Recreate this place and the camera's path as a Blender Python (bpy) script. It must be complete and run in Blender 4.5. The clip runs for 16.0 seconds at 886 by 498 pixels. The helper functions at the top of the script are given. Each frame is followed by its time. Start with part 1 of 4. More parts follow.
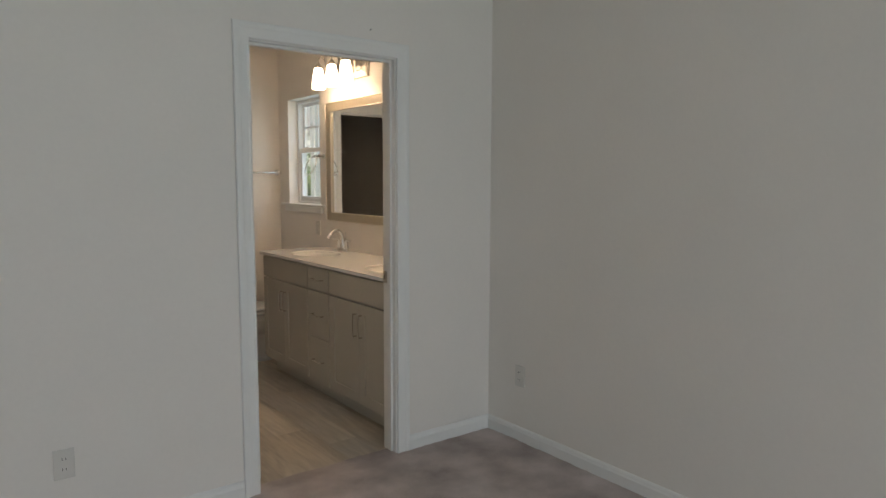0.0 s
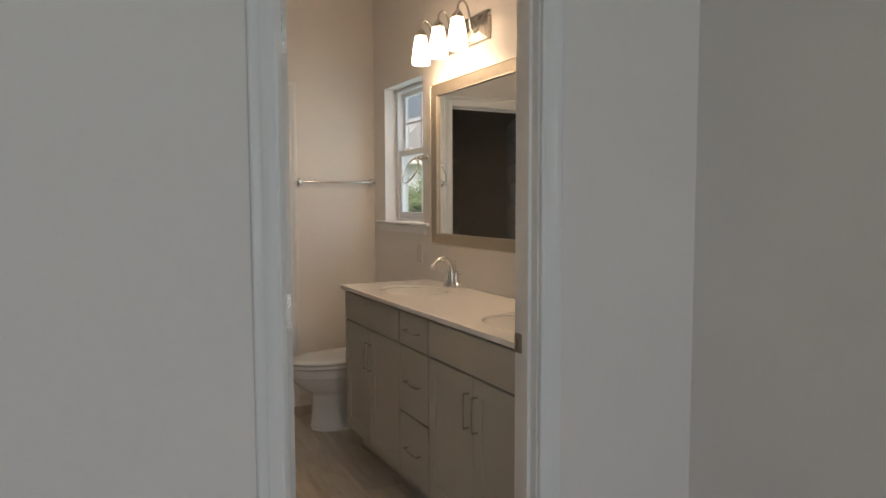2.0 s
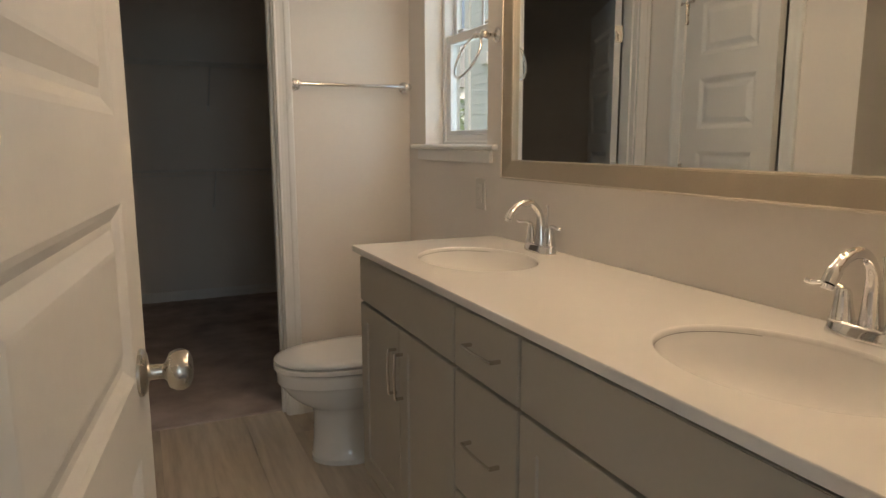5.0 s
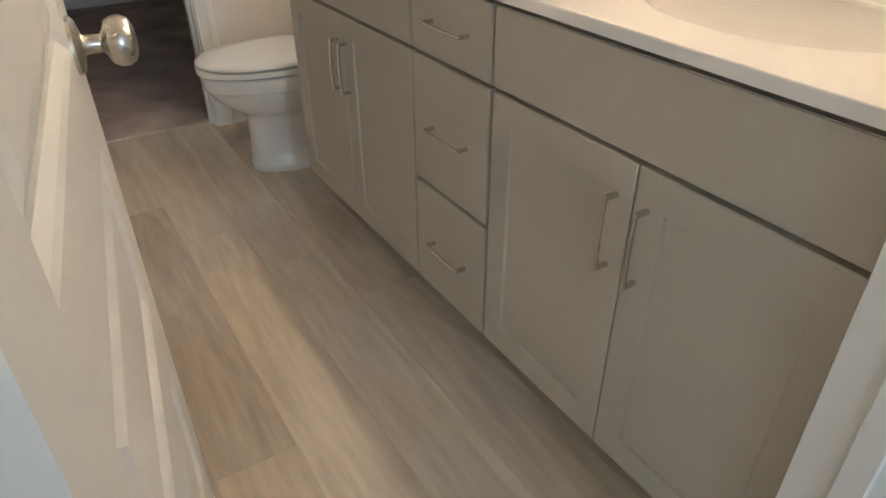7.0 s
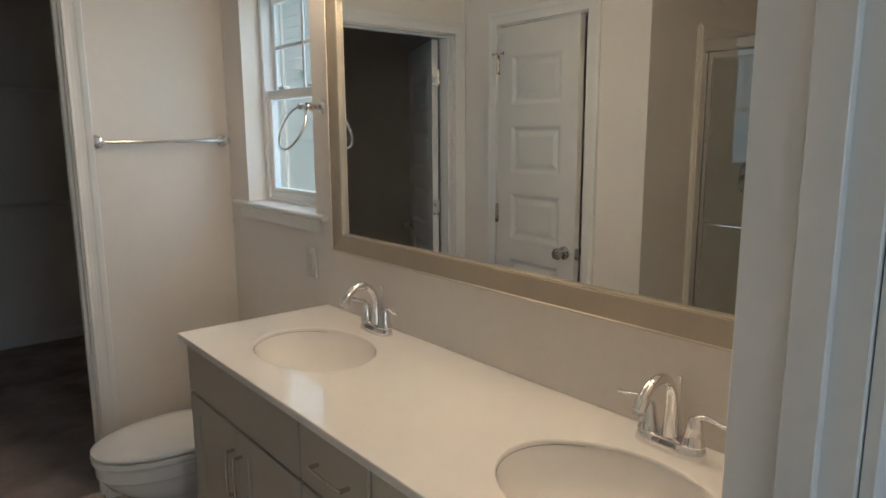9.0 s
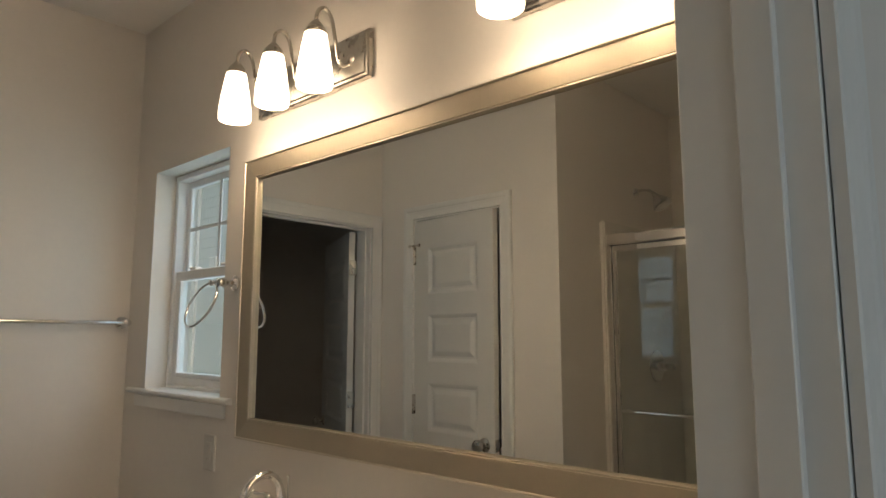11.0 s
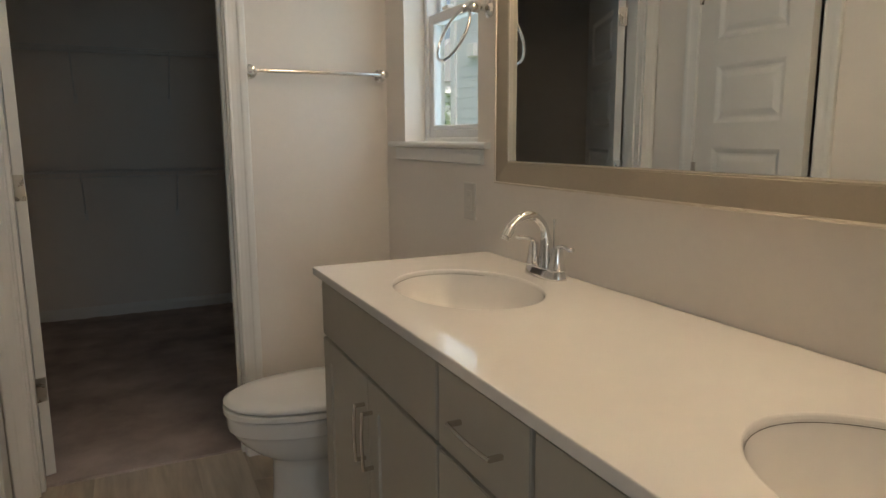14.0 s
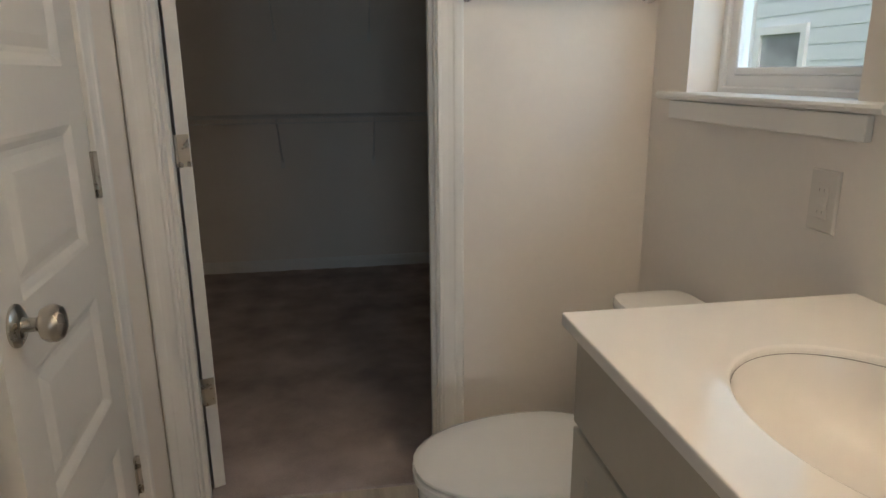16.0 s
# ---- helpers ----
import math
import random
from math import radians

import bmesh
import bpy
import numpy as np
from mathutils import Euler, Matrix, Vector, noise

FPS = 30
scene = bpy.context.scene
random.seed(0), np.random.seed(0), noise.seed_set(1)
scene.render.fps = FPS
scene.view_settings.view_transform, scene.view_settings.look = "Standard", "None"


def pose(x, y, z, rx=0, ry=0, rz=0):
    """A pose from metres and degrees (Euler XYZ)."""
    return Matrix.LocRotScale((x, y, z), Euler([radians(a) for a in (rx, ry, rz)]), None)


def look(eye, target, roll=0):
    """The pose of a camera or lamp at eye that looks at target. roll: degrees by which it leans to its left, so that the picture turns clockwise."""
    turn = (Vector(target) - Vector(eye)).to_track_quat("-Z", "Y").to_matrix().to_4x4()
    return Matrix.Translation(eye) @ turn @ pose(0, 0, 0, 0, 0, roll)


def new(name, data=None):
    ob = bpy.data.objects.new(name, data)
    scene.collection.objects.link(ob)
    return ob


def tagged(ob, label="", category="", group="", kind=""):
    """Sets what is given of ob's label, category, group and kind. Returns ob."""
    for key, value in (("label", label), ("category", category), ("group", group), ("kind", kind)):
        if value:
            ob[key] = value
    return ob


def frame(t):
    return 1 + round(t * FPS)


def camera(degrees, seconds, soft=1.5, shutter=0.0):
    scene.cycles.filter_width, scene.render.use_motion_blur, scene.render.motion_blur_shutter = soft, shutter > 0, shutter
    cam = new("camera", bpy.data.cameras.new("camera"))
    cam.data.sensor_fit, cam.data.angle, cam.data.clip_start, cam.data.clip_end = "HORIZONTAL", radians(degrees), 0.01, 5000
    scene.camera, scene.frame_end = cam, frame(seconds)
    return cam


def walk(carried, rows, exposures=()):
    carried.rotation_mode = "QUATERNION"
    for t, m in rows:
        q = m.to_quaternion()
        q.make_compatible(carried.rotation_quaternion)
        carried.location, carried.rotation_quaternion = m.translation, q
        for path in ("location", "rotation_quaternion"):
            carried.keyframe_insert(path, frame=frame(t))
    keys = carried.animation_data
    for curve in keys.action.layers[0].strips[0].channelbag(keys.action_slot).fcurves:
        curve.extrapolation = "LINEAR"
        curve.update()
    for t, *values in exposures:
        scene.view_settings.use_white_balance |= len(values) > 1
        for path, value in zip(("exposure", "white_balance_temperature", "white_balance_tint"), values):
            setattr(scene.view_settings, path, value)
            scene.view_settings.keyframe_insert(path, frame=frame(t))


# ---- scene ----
cam = camera(67.3, 16.0, 1.5)
# seconds, stops, white balance
EXPOSURES = [(0, 0.78, 6800, 14), (1, 0.70, 6750, 14), (2, 0.70, 6700, 16), (3, 0.68, 6650, 18), (5.5, 0.96, 6900, 12), (6.2, 1.32, 6300, 10), (7, 1.72, 6100, 10), (8, 1.22, 5950, 10), (9, 0.76, 5900, 10), (9.7, 0.54, 6200, 10),
             (12, 0.30, 6500, 10), (12.5, 0.55, 6550, 10), (13, 0.66, 6650, 10), (14, 0.72, 6350, 10), (15, 0.88, 6150, 10), (16, 1.0, 6050, 10)]
PATH = [
    (0, (0.112, 0.278, 1.404), (1.318, 1.86, 1.201), 0.2),
    (0.5, (0.285, 0.571, 1.372), (1.368, 2.244, 1.206), 0.1),
    (1, (0.417, 0.916, 1.339), (1.392, 2.657, 1.201), 0.2),
    (1.5, (0.589, 1.211, 1.333), (1.537, 2.967, 1.192), 0.1),
    (2, (0.815, 1.498, 1.34), (1.736, 3.268, 1.198), -0.2),
    (2.5, (0.991, 1.791, 1.339), (1.89, 3.573, 1.201), -0.1),
    (3, (1.23, 2.067, 1.336), (2.082, 3.872, 1.198), -0.2),
    (3.2, (1.313, 2.174, 1.337), (2.104, 4.005, 1.194), -0.4),
    (5.3, (1.358, 2.862, 1.173), (2.183, 4.637, 0.762), 0.0),
    (5.5, (1.345, 2.861, 1.135), (2.234, 4.577, 0.617), -0.0),
    (6, (1.319, 2.881, 1.087), (2.247, 4.445, 0.255), -0.4),
    (6.5, (1.288, 2.917, 1.09), (2.18, 4.368, 0.042), -0.4),
    (7, (1.292, 2.943, 1.134), (2.178, 4.36, 0.036), -0.3),
    (7.5, (1.342, 2.946, 1.251), (2.235, 4.365, 0.161), -0.7),
    (8, (1.356, 2.936, 1.359), (2.344, 4.392, 0.408), -0.5),
    (8.5, (1.354, 2.906, 1.435), (2.491, 4.411, 0.769), -0.5),
    (9, (1.34, 2.884, 1.501), (2.599, 4.398, 1.155), -0.3),
    (9.5, (1.345, 2.875, 1.552), (2.674, 4.367, 1.465), -0.5),
    (9.7, (1.333, 2.869, 1.564), (2.687, 4.34, 1.594), -0.6),
    (11.8, (1.387, 2.969, 1.3), (2.871, 4.283, 1.564), -0.8),
    (12, (1.383, 2.964, 1.286), (2.879, 4.277, 1.481), -0.6),
    (12.5, (1.478, 3.024, 1.263), (2.988, 4.335, 1.234), -0.5),
    (13, (1.546, 3.127, 1.246), (2.991, 4.499, 1.083), -0.4),
    (13.5, (1.556, 3.174, 1.247), (2.768, 4.745, 1.001), -0.5),
    (14, (1.542, 3.215, 1.23), (2.39, 4.996, 0.9), -0.3),
    (14.5, (1.527, 3.325, 1.231), (2.196, 5.168, 0.837), -0.2),
    (15, (1.643, 3.527, 1.243), (2.212, 5.391, 0.794), -0.4),
    (15.5, (1.707, 3.73, 1.239), (2.159, 5.618, 0.757), -0.4),
    (16, (1.629, 3.967, 1.268), (1.932, 5.877, 0.757), -0.5),
]
walk(cam, [(t, look(eye, target, roll)) for t, eye, target, roll in PATH], EXPOSURES)

# ---- world, sun, large lights ----
world = bpy.data.worlds.new("sky")
scene.world = world
world.use_nodes = True
_n = world.node_tree.nodes
_sky = _n.new("ShaderNodeTexSky")
_sky.sky_type, _sky.sun_disc = "NISHITA", False
_sky.dust_density = 9.0
_sky.sun_elevation, _sky.sun_rotation = radians(65), radians(188)
world.node_tree.links.new(_sky.outputs[0], _n["Background"].inputs[0])
_n["Background"].inputs[1].default_value = 0.15
_sun = new("sun", bpy.data.lights.new("sun", "SUN"))
_sun.data.energy, _sun.data.angle, _sun.data.color = 2.0, radians(0.6), (1.0, 0.95, 0.88)
_sun.matrix_world = look((-6, -42, 91), (0, 0, 0))


def window_light(name, m, w, h, watts, color):
    ob = new(name, bpy.data.lights.new(name, "AREA"))
    ob.data.shape, ob.data.size, ob.data.size_y, ob.data.energy, ob.data.color = "RECTANGLE", w, h, watts, color
    ob.matrix_world = m
    return ob


# Area lamps in two added, unseen windows; sited to light bedroom and closet.
for wx, watts in ((-1.5, 12), (1.5, 17)):
    window_light("unseen_window_daylight", look((wx, -2.62, 1.5), (wx + 0.1, 0, 1.3)), 1.6, 1.3, watts, (0.68, 0.87, 1.0))
window_light("bathroom_window_light", look((2.6485, 5.284, 1.638), (0, 5.284, 1.638)), 0.51, 0.78, 1.1, (0.62, 0.83, 1.0))


# ---- materials ----
def mat(name, color, rough=0.5, metal=0.0, vary=0.06, scale=4.0, fine=60.0, bump=0.0, bump_scale=200.0, second=None, coat=0.0, spec=0.5):
    m = bpy.data.materials.new(name)
    m.use_nodes = True
    nt = m.node_tree
    b = nt.nodes["Principled BSDF"]
    b.inputs["Metallic"].default_value = metal
    b.inputs["Coat Weight"].default_value = coat
    b.inputs["Specular IOR Level"].default_value = spec
    co = nt.nodes.new("ShaderNodeTexCoord")
    n1, n2 = nt.nodes.new("ShaderNodeTexNoise"), nt.nodes.new("ShaderNodeTexNoise")
    n1.inputs["Scale"].default_value, n2.inputs["Scale"].default_value = scale, fine
    n1.inputs["Detail"].default_value = 4
    for n in (n1, n2):
        nt.links.new(co.outputs["Object"], n.inputs["Vector"])
    add = nt.nodes.new("ShaderNodeMath")
    add.operation = "MULTIPLY_ADD"
    add.inputs[1].default_value = 0.35
    nt.links.new(n2.outputs["Fac"], add.inputs[0])
    nt.links.new(n1.outputs["Fac"], add.inputs[2])
    ramp = nt.nodes.new("ShaderNodeValToRGB")
    c2 = second or tuple(min(1, c * (1 + vary)) for c in color)
    c1 = tuple(c * (1 - vary) for c in color) if not second else color
    ramp.color_ramp.elements[0].position, ramp.color_ramp.elements[1].position = 0.45, 0.9
    ramp.color_ramp.elements[0].color, ramp.color_ramp.elements[1].color = (*c1, 1), (*c2, 1)
    nt.links.new(add.outputs[0], ramp.inputs[0])
    nt.links.new(ramp.outputs[0], b.inputs["Base Color"])
    mr = nt.nodes.new("ShaderNodeMapRange")
    mr.inputs["To Min"].default_value, mr.inputs["To Max"].default_value = rough * 0.85, min(1, rough * 1.15)
    nt.links.new(n1.outputs["Fac"], mr.inputs["Value"])
    nt.links.new(mr.outputs[0], b.inputs["Roughness"])
    if bump:
        n3, bp = nt.nodes.new("ShaderNodeTexNoise"), nt.nodes.new("ShaderNodeBump")
        n3.inputs["Scale"].default_value, n3.inputs["Detail"].default_value = bump_scale, 3
        bp.inputs["Strength"].default_value, bp.inputs["Distance"].default_value = bump, 0.002
        nt.links.new(co.outputs["Object"], n3.inputs["Vector"])
        nt.links.new(n3.outputs["Fac"], bp.inputs["Height"])
        nt.links.new(bp.outputs[0], b.inputs["Normal"])
    return m


WALL = mat("wall_paint", (0.83, 0.785, 0.73), 0.62, vary=0.025, scale=1.3, bump=0.12, bump_scale=260)
CEIL = mat("ceiling_paint", (0.82, 0.80, 0.77), 0.85, vary=0.03, scale=2.0, bump=0.25, bump_scale=120)
TRIM = mat("trim_paint", (0.83, 0.82, 0.79), 0.36, vary=0.02, scale=3.0, bump=0.02, bump_scale=90)
DOOR = mat("door_paint", (0.77, 0.755, 0.72), 0.36, vary=0.03, scale=3.0, bump=0.08, bump_scale=140)
CABINET = mat("cabinet_paint", (0.475, 0.445, 0.382), 0.42, vary=0.035, scale=4.0, bump=0.05, bump_scale=150)
COUNTER = mat("cultured_marble", (0.83, 0.815, 0.79), 0.04, vary=0.02, scale=3.0, fine=30, spec=0.34)
BASIN = mat("basin_marble", (0.83, 0.815, 0.79), 0.15, vary=0.015, scale=3.0, spec=0.4)
PORCELAIN = mat("porcelain", (0.85, 0.84, 0.81), 0.10, vary=0.015, scale=3.0, coat=0.4)
CHROME = mat("chrome", (0.80, 0.80, 0.80), 0.05, 1.0, vary=0.03, scale=8)
PULL = mat("brushed_nickel", (0.62, 0.59, 0.54), 0.2, 1.0, vary=0.05, scale=30, fine=300)
NICKEL = mat("satin_nickel", (0.54, 0.51, 0.46), 0.28, 1.0, vary=0.06, scale=30, fine=300)
FRAME_METAL = mat("champagne_frame", (0.53, 0.47, 0.37), 0.46, 0.8, vary=0.05, scale=9, fine=220, bump=0.03, bump_scale=300)
FRAME_EDGE = mat("champagne_edge", (0.72, 0.66, 0.57), 0.32, 0.9, vary=0.06, scale=20)
FIBERGLASS = mat("fiberglass", (0.86, 0.83, 0.77), 0.2, vary=0.02, scale=2.0)
VINYL = mat("vinyl_window", (0.82, 0.82, 0.81), 0.35, vary=0.02, scale=5)
WIRE = mat("wire_coating", (0.78, 0.77, 0.74), 0.4, vary=0.03, scale=10)
PLASTIC = mat("white_plastic", (0.70, 0.67, 0.62), 0.35, vary=0.02, scale=12)
SLOT = mat("dark_slot", (0.06, 0.055, 0.05), 0.6)
OUTLET_SLOT = mat("outlet_slot", (0.40, 0.37, 0.33), 0.6)
SUBFLOOR = mat("floor_joint", (0.20, 0.17, 0.135), 0.8)
JAMB_HOLE = mat("bare_jamb", (0.30, 0.27, 0.23), 0.7)


def mirror_mat():
    m = bpy.data.materials.new("mirror_glass")
    m.use_nodes = True
    b = m.node_tree.nodes["Principled BSDF"]
    b.inputs["Base Color"].default_value = (0.86, 0.875, 0.85, 1)
    b.inputs["Metallic"].default_value, b.inputs["Roughness"].default_value = 1.0, 0.008
    return m


def glass_mat(name, tint=(0.97, 0.985, 0.98)):
    m = bpy.data.materials.new(name)
    m.use_nodes = True
    nt = m.node_tree
    out = nt.nodes["Material Output"]
    nt.nodes.remove(nt.nodes["Principled BSDF"])
    lw, pw, fr, tr, gl, mx = (nt.nodes.new("ShaderNode" + k) for k in ("LayerWeight", "Math", "Math", "BsdfTransparent", "BsdfGlossy", "MixShader"))
    lw.inputs["Blend"].default_value = 0.5
    pw.operation, pw.inputs[1].default_value = "POWER", 4.0
    fr.operation, fr.inputs[1].default_value, fr.inputs[2].default_value = "MULTIPLY_ADD", 0.5, 0.04
    nt.links.new(lw.outputs["Facing"], pw.inputs[0])
    nt.links.new(pw.outputs[0], fr.inputs[0])
    tr.inputs["Color"].default_value = (*tint, 1)
    gl.inputs["Roughness"].default_value = 0.01
    nt.links.new(fr.outputs[0], mx.inputs[0])
    nt.links.new(tr.outputs[0], mx.inputs[1])
    nt.links.new(gl.outputs[0], mx.inputs[2])
    nt.links.new(mx.outputs[0], out.inputs[0])
    return m


def lamp_mat():
    m = bpy.data.materials.new("lit_frosted_glass")
    m.use_nodes = True
    b = m.node_tree.nodes["Principled BSDF"]
    b.inputs["Base Color"].default_value = (0.9, 0.85, 0.75, 1)
    b.inputs["Emission Color"].default_value = (1.0, 0.775, 0.54, 1)
    b.inputs["Emission Strength"].default_value = SHADE
    b.inputs["Roughness"].default_value = 0.3
    return m


SHADE, BULB = 5.4, 0.8
MIRROR, GLASS, SHADE_GLASS = mirror_mat(), glass_mat("clear_glass"), lamp_mat()


def plank_mat():
    m = bpy.data.materials.new("vinyl_plank")
    m.use_nodes = True
    nt = m.node_tree
    b = nt.nodes["Principled BSDF"]
    oi, co, mp = nt.nodes.new("ShaderNodeObjectInfo"), nt.nodes.new("ShaderNodeTexCoord"), nt.nodes.new("ShaderNodeMapping")
    off = nt.nodes.new("ShaderNodeCombineXYZ")
    mul = nt.nodes.new("ShaderNodeMath")
    mul.operation = "MULTIPLY"
    mul.inputs[1].default_value = 37.0
    nt.links.new(oi.outputs["Random"], mul.inputs[0])
    for k in (0, 1, 2):
        nt.links.new(mul.outputs[0], off.inputs[k])
    vadd = nt.nodes.new("ShaderNodeVectorMath")
    nt.links.new(co.outputs["Object"], vadd.inputs[0])
    nt.links.new(off.outputs[0], vadd.inputs[1])
    mp.inputs["Scale"].default_value = (7.5, 0.85, 1.0)
    nt.links.new(vadd.outputs[0], mp.inputs["Vector"])
    n1, n2, n3 = (nt.nodes.new("ShaderNodeTexNoise") for _ in range(3))
    n1.inputs["Scale"].default_value, n1.inputs["Detail"].default_value, n1.inputs["Distortion"].default_value = 1.3, 6, 2.2
    n2.inputs["Scale"].default_value, n2.inputs["Detail"].default_value = 9.0, 6
    n3.inputs["Scale"].default_value = 2.2
    nt.links.new(mp.outputs[0], n1.inputs["Vector"])
    nt.links.new(mp.outputs[0], n2.inputs["Vector"])
    nt.links.new(vadd.outputs[0], n3.inputs["Vector"])
    ramp = nt.nodes.new("ShaderNodeValToRGB")
    els = ramp.color_ramp.elements
    els[0].position, els[0].color = 0.22, (0.385, 0.32, 0.25, 1)
    els[1].position, els[1].color = 0.76, (0.71, 0.61, 0.485, 1)
    e = els.new(0.5)
    e.color = (0.56, 0.475, 0.375, 1)
    mixf = nt.nodes.new("ShaderNodeMath")
    mixf.operation = "MULTIPLY_ADD"
    mixf.inputs[1].default_value = 0.34
    sub = nt.nodes.new("ShaderNodeMath")
    sub.operation = "MULTIPLY_ADD"
    sub.inputs[1].default_value, sub.inputs[2].default_value = 0.34, -0.19
    nt.links.new(oi.outputs["Random"], sub.inputs[0])
    nt.links.new(n2.outputs["Fac"], mixf.inputs[0])
    a2 = nt.nodes.new("ShaderNodeMath")
    a2.operation = "MULTIPLY_ADD"
    a2.inputs[1].default_value, a2.inputs[2].default_value = 0.68, 0.0
    nt.links.new(n1.outputs["Fac"], a2.inputs[0])
    nt.links.new(a2.outputs[0], mixf.inputs[2])
    a3 = nt.nodes.new("ShaderNodeMath")
    nt.links.new(mixf.outputs[0], a3.inputs[0])
    nt.links.new(sub.outputs[0], a3.inputs[1])
    nt.links.new(a3.outputs[0], ramp.inputs[0])
    hs = nt.nodes.new("ShaderNodeHueSaturation")
    mr = nt.nodes.new("ShaderNodeMapRange")
    mr.inputs["From Min"].default_value, mr.inputs["From Max"].default_value = 0.35, 0.65
    mr.inputs["To Min"].default_value, mr.inputs["To Max"].default_value = 0.75, 1.02
    nt.links.new(n3.outputs["Fac"], mr.inputs["Value"])
    nt.links.new(mr.outputs[0], hs.inputs["Saturation"])
    nt.links.new(ramp.outputs[0], hs.inputs["Color"])
    nt.links.new(hs.outputs[0], b.inputs["Base Color"])
    b.inputs["Roughness"].default_value = 0.42
    bp = nt.nodes.new("ShaderNodeBump")
    bp.inputs["Strength"].default_value, bp.inputs["Distance"].default_value = 0.15, 0.001
    nt.links.new(n2.outputs["Fac"], bp.inputs["Height"])
    nt.links.new(bp.outputs[0], b.inputs["Normal"])
    return m


PLANK = plank_mat()
CARPET = mat("carpet_pile", (0.34, 0.285, 0.265), 0.97, vary=0.0, scale=4.6, fine=260, bump=1.0, bump_scale=380, second=(0.64, 0.55, 0.52), spec=0.1)
SIDING = mat("vinyl_siding", (0.70, 0.75, 0.76), 0.5, vary=0.03, scale=1.5, bump=0.1, bump_scale=50)
SHINGLE = mat("roof_shingle", (0.12, 0.115, 0.11), 0.9, vary=0.25, scale=3, fine=25)
ROOF_GREY = mat("grey_shingle", (0.33, 0.335, 0.34), 0.9, vary=0.12, scale=3, fine=25)
GRASS = mat("lawn", (0.05, 0.09, 0.025), 0.9, vary=0.3, scale=2.0, fine=40, second=(0.09, 0.13, 0.04))
LEAF = mat("foliage", (0.05, 0.10, 0.025), 0.6, vary=0.4, scale=5.0, second=(0.11, 0.17, 0.05))
BARK = mat("bark", (0.12, 0.09, 0.065), 0.9, vary=0.3, scale=12)
# Mottled grey base colour stands in for reflections in the panes.
PANE_REFLECT = mat("house_window_pane", (0.36, 0.38, 0.39), 0.05, vary=0.5, scale=2.2)


# ---- mesh helpers ----
def part(name, bm, material, parent=None, label="", smooth=False):
    me = bpy.data.meshes.new(name)
    bm.normal_update()
    bm.to_mesh(me)
    bm.free()
    me.materials.append(material)
    if smooth:
        for p in me.polygons:
            p.use_smooth = True
        me.set_sharp_from_angle(angle=radians(38))
    ob = new(name, me)
    if parent is not None:
        ob.parent = parent
    if label:
        ob["label"] = label
    return ob


def thing(name, m, label, category, group="", kind=""):
    e = new(name)
    e.empty_display_size = 0.05
    e.matrix_world = m
    return tagged(e, label, category, group, kind)


def box(bm, x0, x1, y0, y1, z0, z1, m=None):
    vs = [bm.verts.new((x, y, z)) for z in (z0, z1) for y in (y0, y1) for x in (x0, x1)]
    for f in ((0, 2, 3, 1), (4, 5, 7, 6), (0, 1, 5, 4), (2, 6, 7, 3), (0, 4, 6, 2), (1, 3, 7, 5)):
        bm.faces.new([vs[i] for i in f])
    if m is not None:
        bmesh.ops.transform(bm, matrix=m, verts=vs)
    return vs


def one_box(*a, bevel=0.0, seg=2):
    bm = bmesh.new()
    box(bm, *a)
    if bevel:
        bmesh.ops.bevel(bm, geom=bm.edges[:], offset=bevel, segments=seg, affect="EDGES", profile=0.5)
    return bm


def loft(bm, rings, cap=True, closed=True):
    """Quads between rings of equal count."""
    vr = [[bm.verts.new(p) for p in r] for r in rings]
    n = len(vr[0])
    for a, b in zip(vr, vr[1:]):
        for i in range(n if closed else n - 1):
            j = (i + 1) % n
            bm.faces.new((a[i], a[j], b[j], b[i]))
    if cap:
        bm.faces.new(vr[0][::-1])
        bm.faces.new(vr[-1])
    return vr


def circle(cx, cy, z, rx, ry=None, n=24, power=2.0):
    ry = rx if ry is None else ry
    out = []
    for i in range(n):
        a = 2 * math.pi * i / n
        c, s = math.cos(a), math.sin(a)
        k = 2.0 / power
        out.append(Vector((cx + rx * math.copysign(abs(c) ** k, c), cy + ry * math.copysign(abs(s) ** k, s), z)))
    return out


def turned(bm, profile, n=24, m=None):
    """A turned body about z: profile of (radius, z)."""
    start = len(bm.verts)
    vr = loft(bm, [circle(0, 0, z, max(r, 0.0004), n=n) for r, z in profile])
    if m is not None:
        bmesh.ops.transform(bm, matrix=m, verts=[v for r in vr for v in r])
    return vr


def sweep(bm, pts, radii, n=14, flat=1.0, m=None):
    """A tube through points, with a radius at each; flat squeezes it across its second axis."""
    pts = [Vector(p) for p in pts]
    if not hasattr(radii, "__len__"):
        radii = [radii] * len(pts)
    rings, up = [], None
    for i, p in enumerate(pts):
        d = (pts[min(i + 1, len(pts) - 1)] - pts[max(i - 1, 0)]).normalized()
        if up is None:
            up = Vector((0, 0, 1)) if abs(d.z) < 0.9 else Vector((0, 1, 0))
        s = d.cross(up).normalized()
        u = s.cross(d).normalized()
        up = u
        rings.append([p + radii[i] * (math.cos(2 * math.pi * k / n) * s + flat * math.sin(2 * math.pi * k / n) * u) for k in range(n)])
    vr = loft(bm, rings)
    if m is not None:
        bmesh.ops.transform(bm, matrix=m, verts=[v for r in vr for v in r])


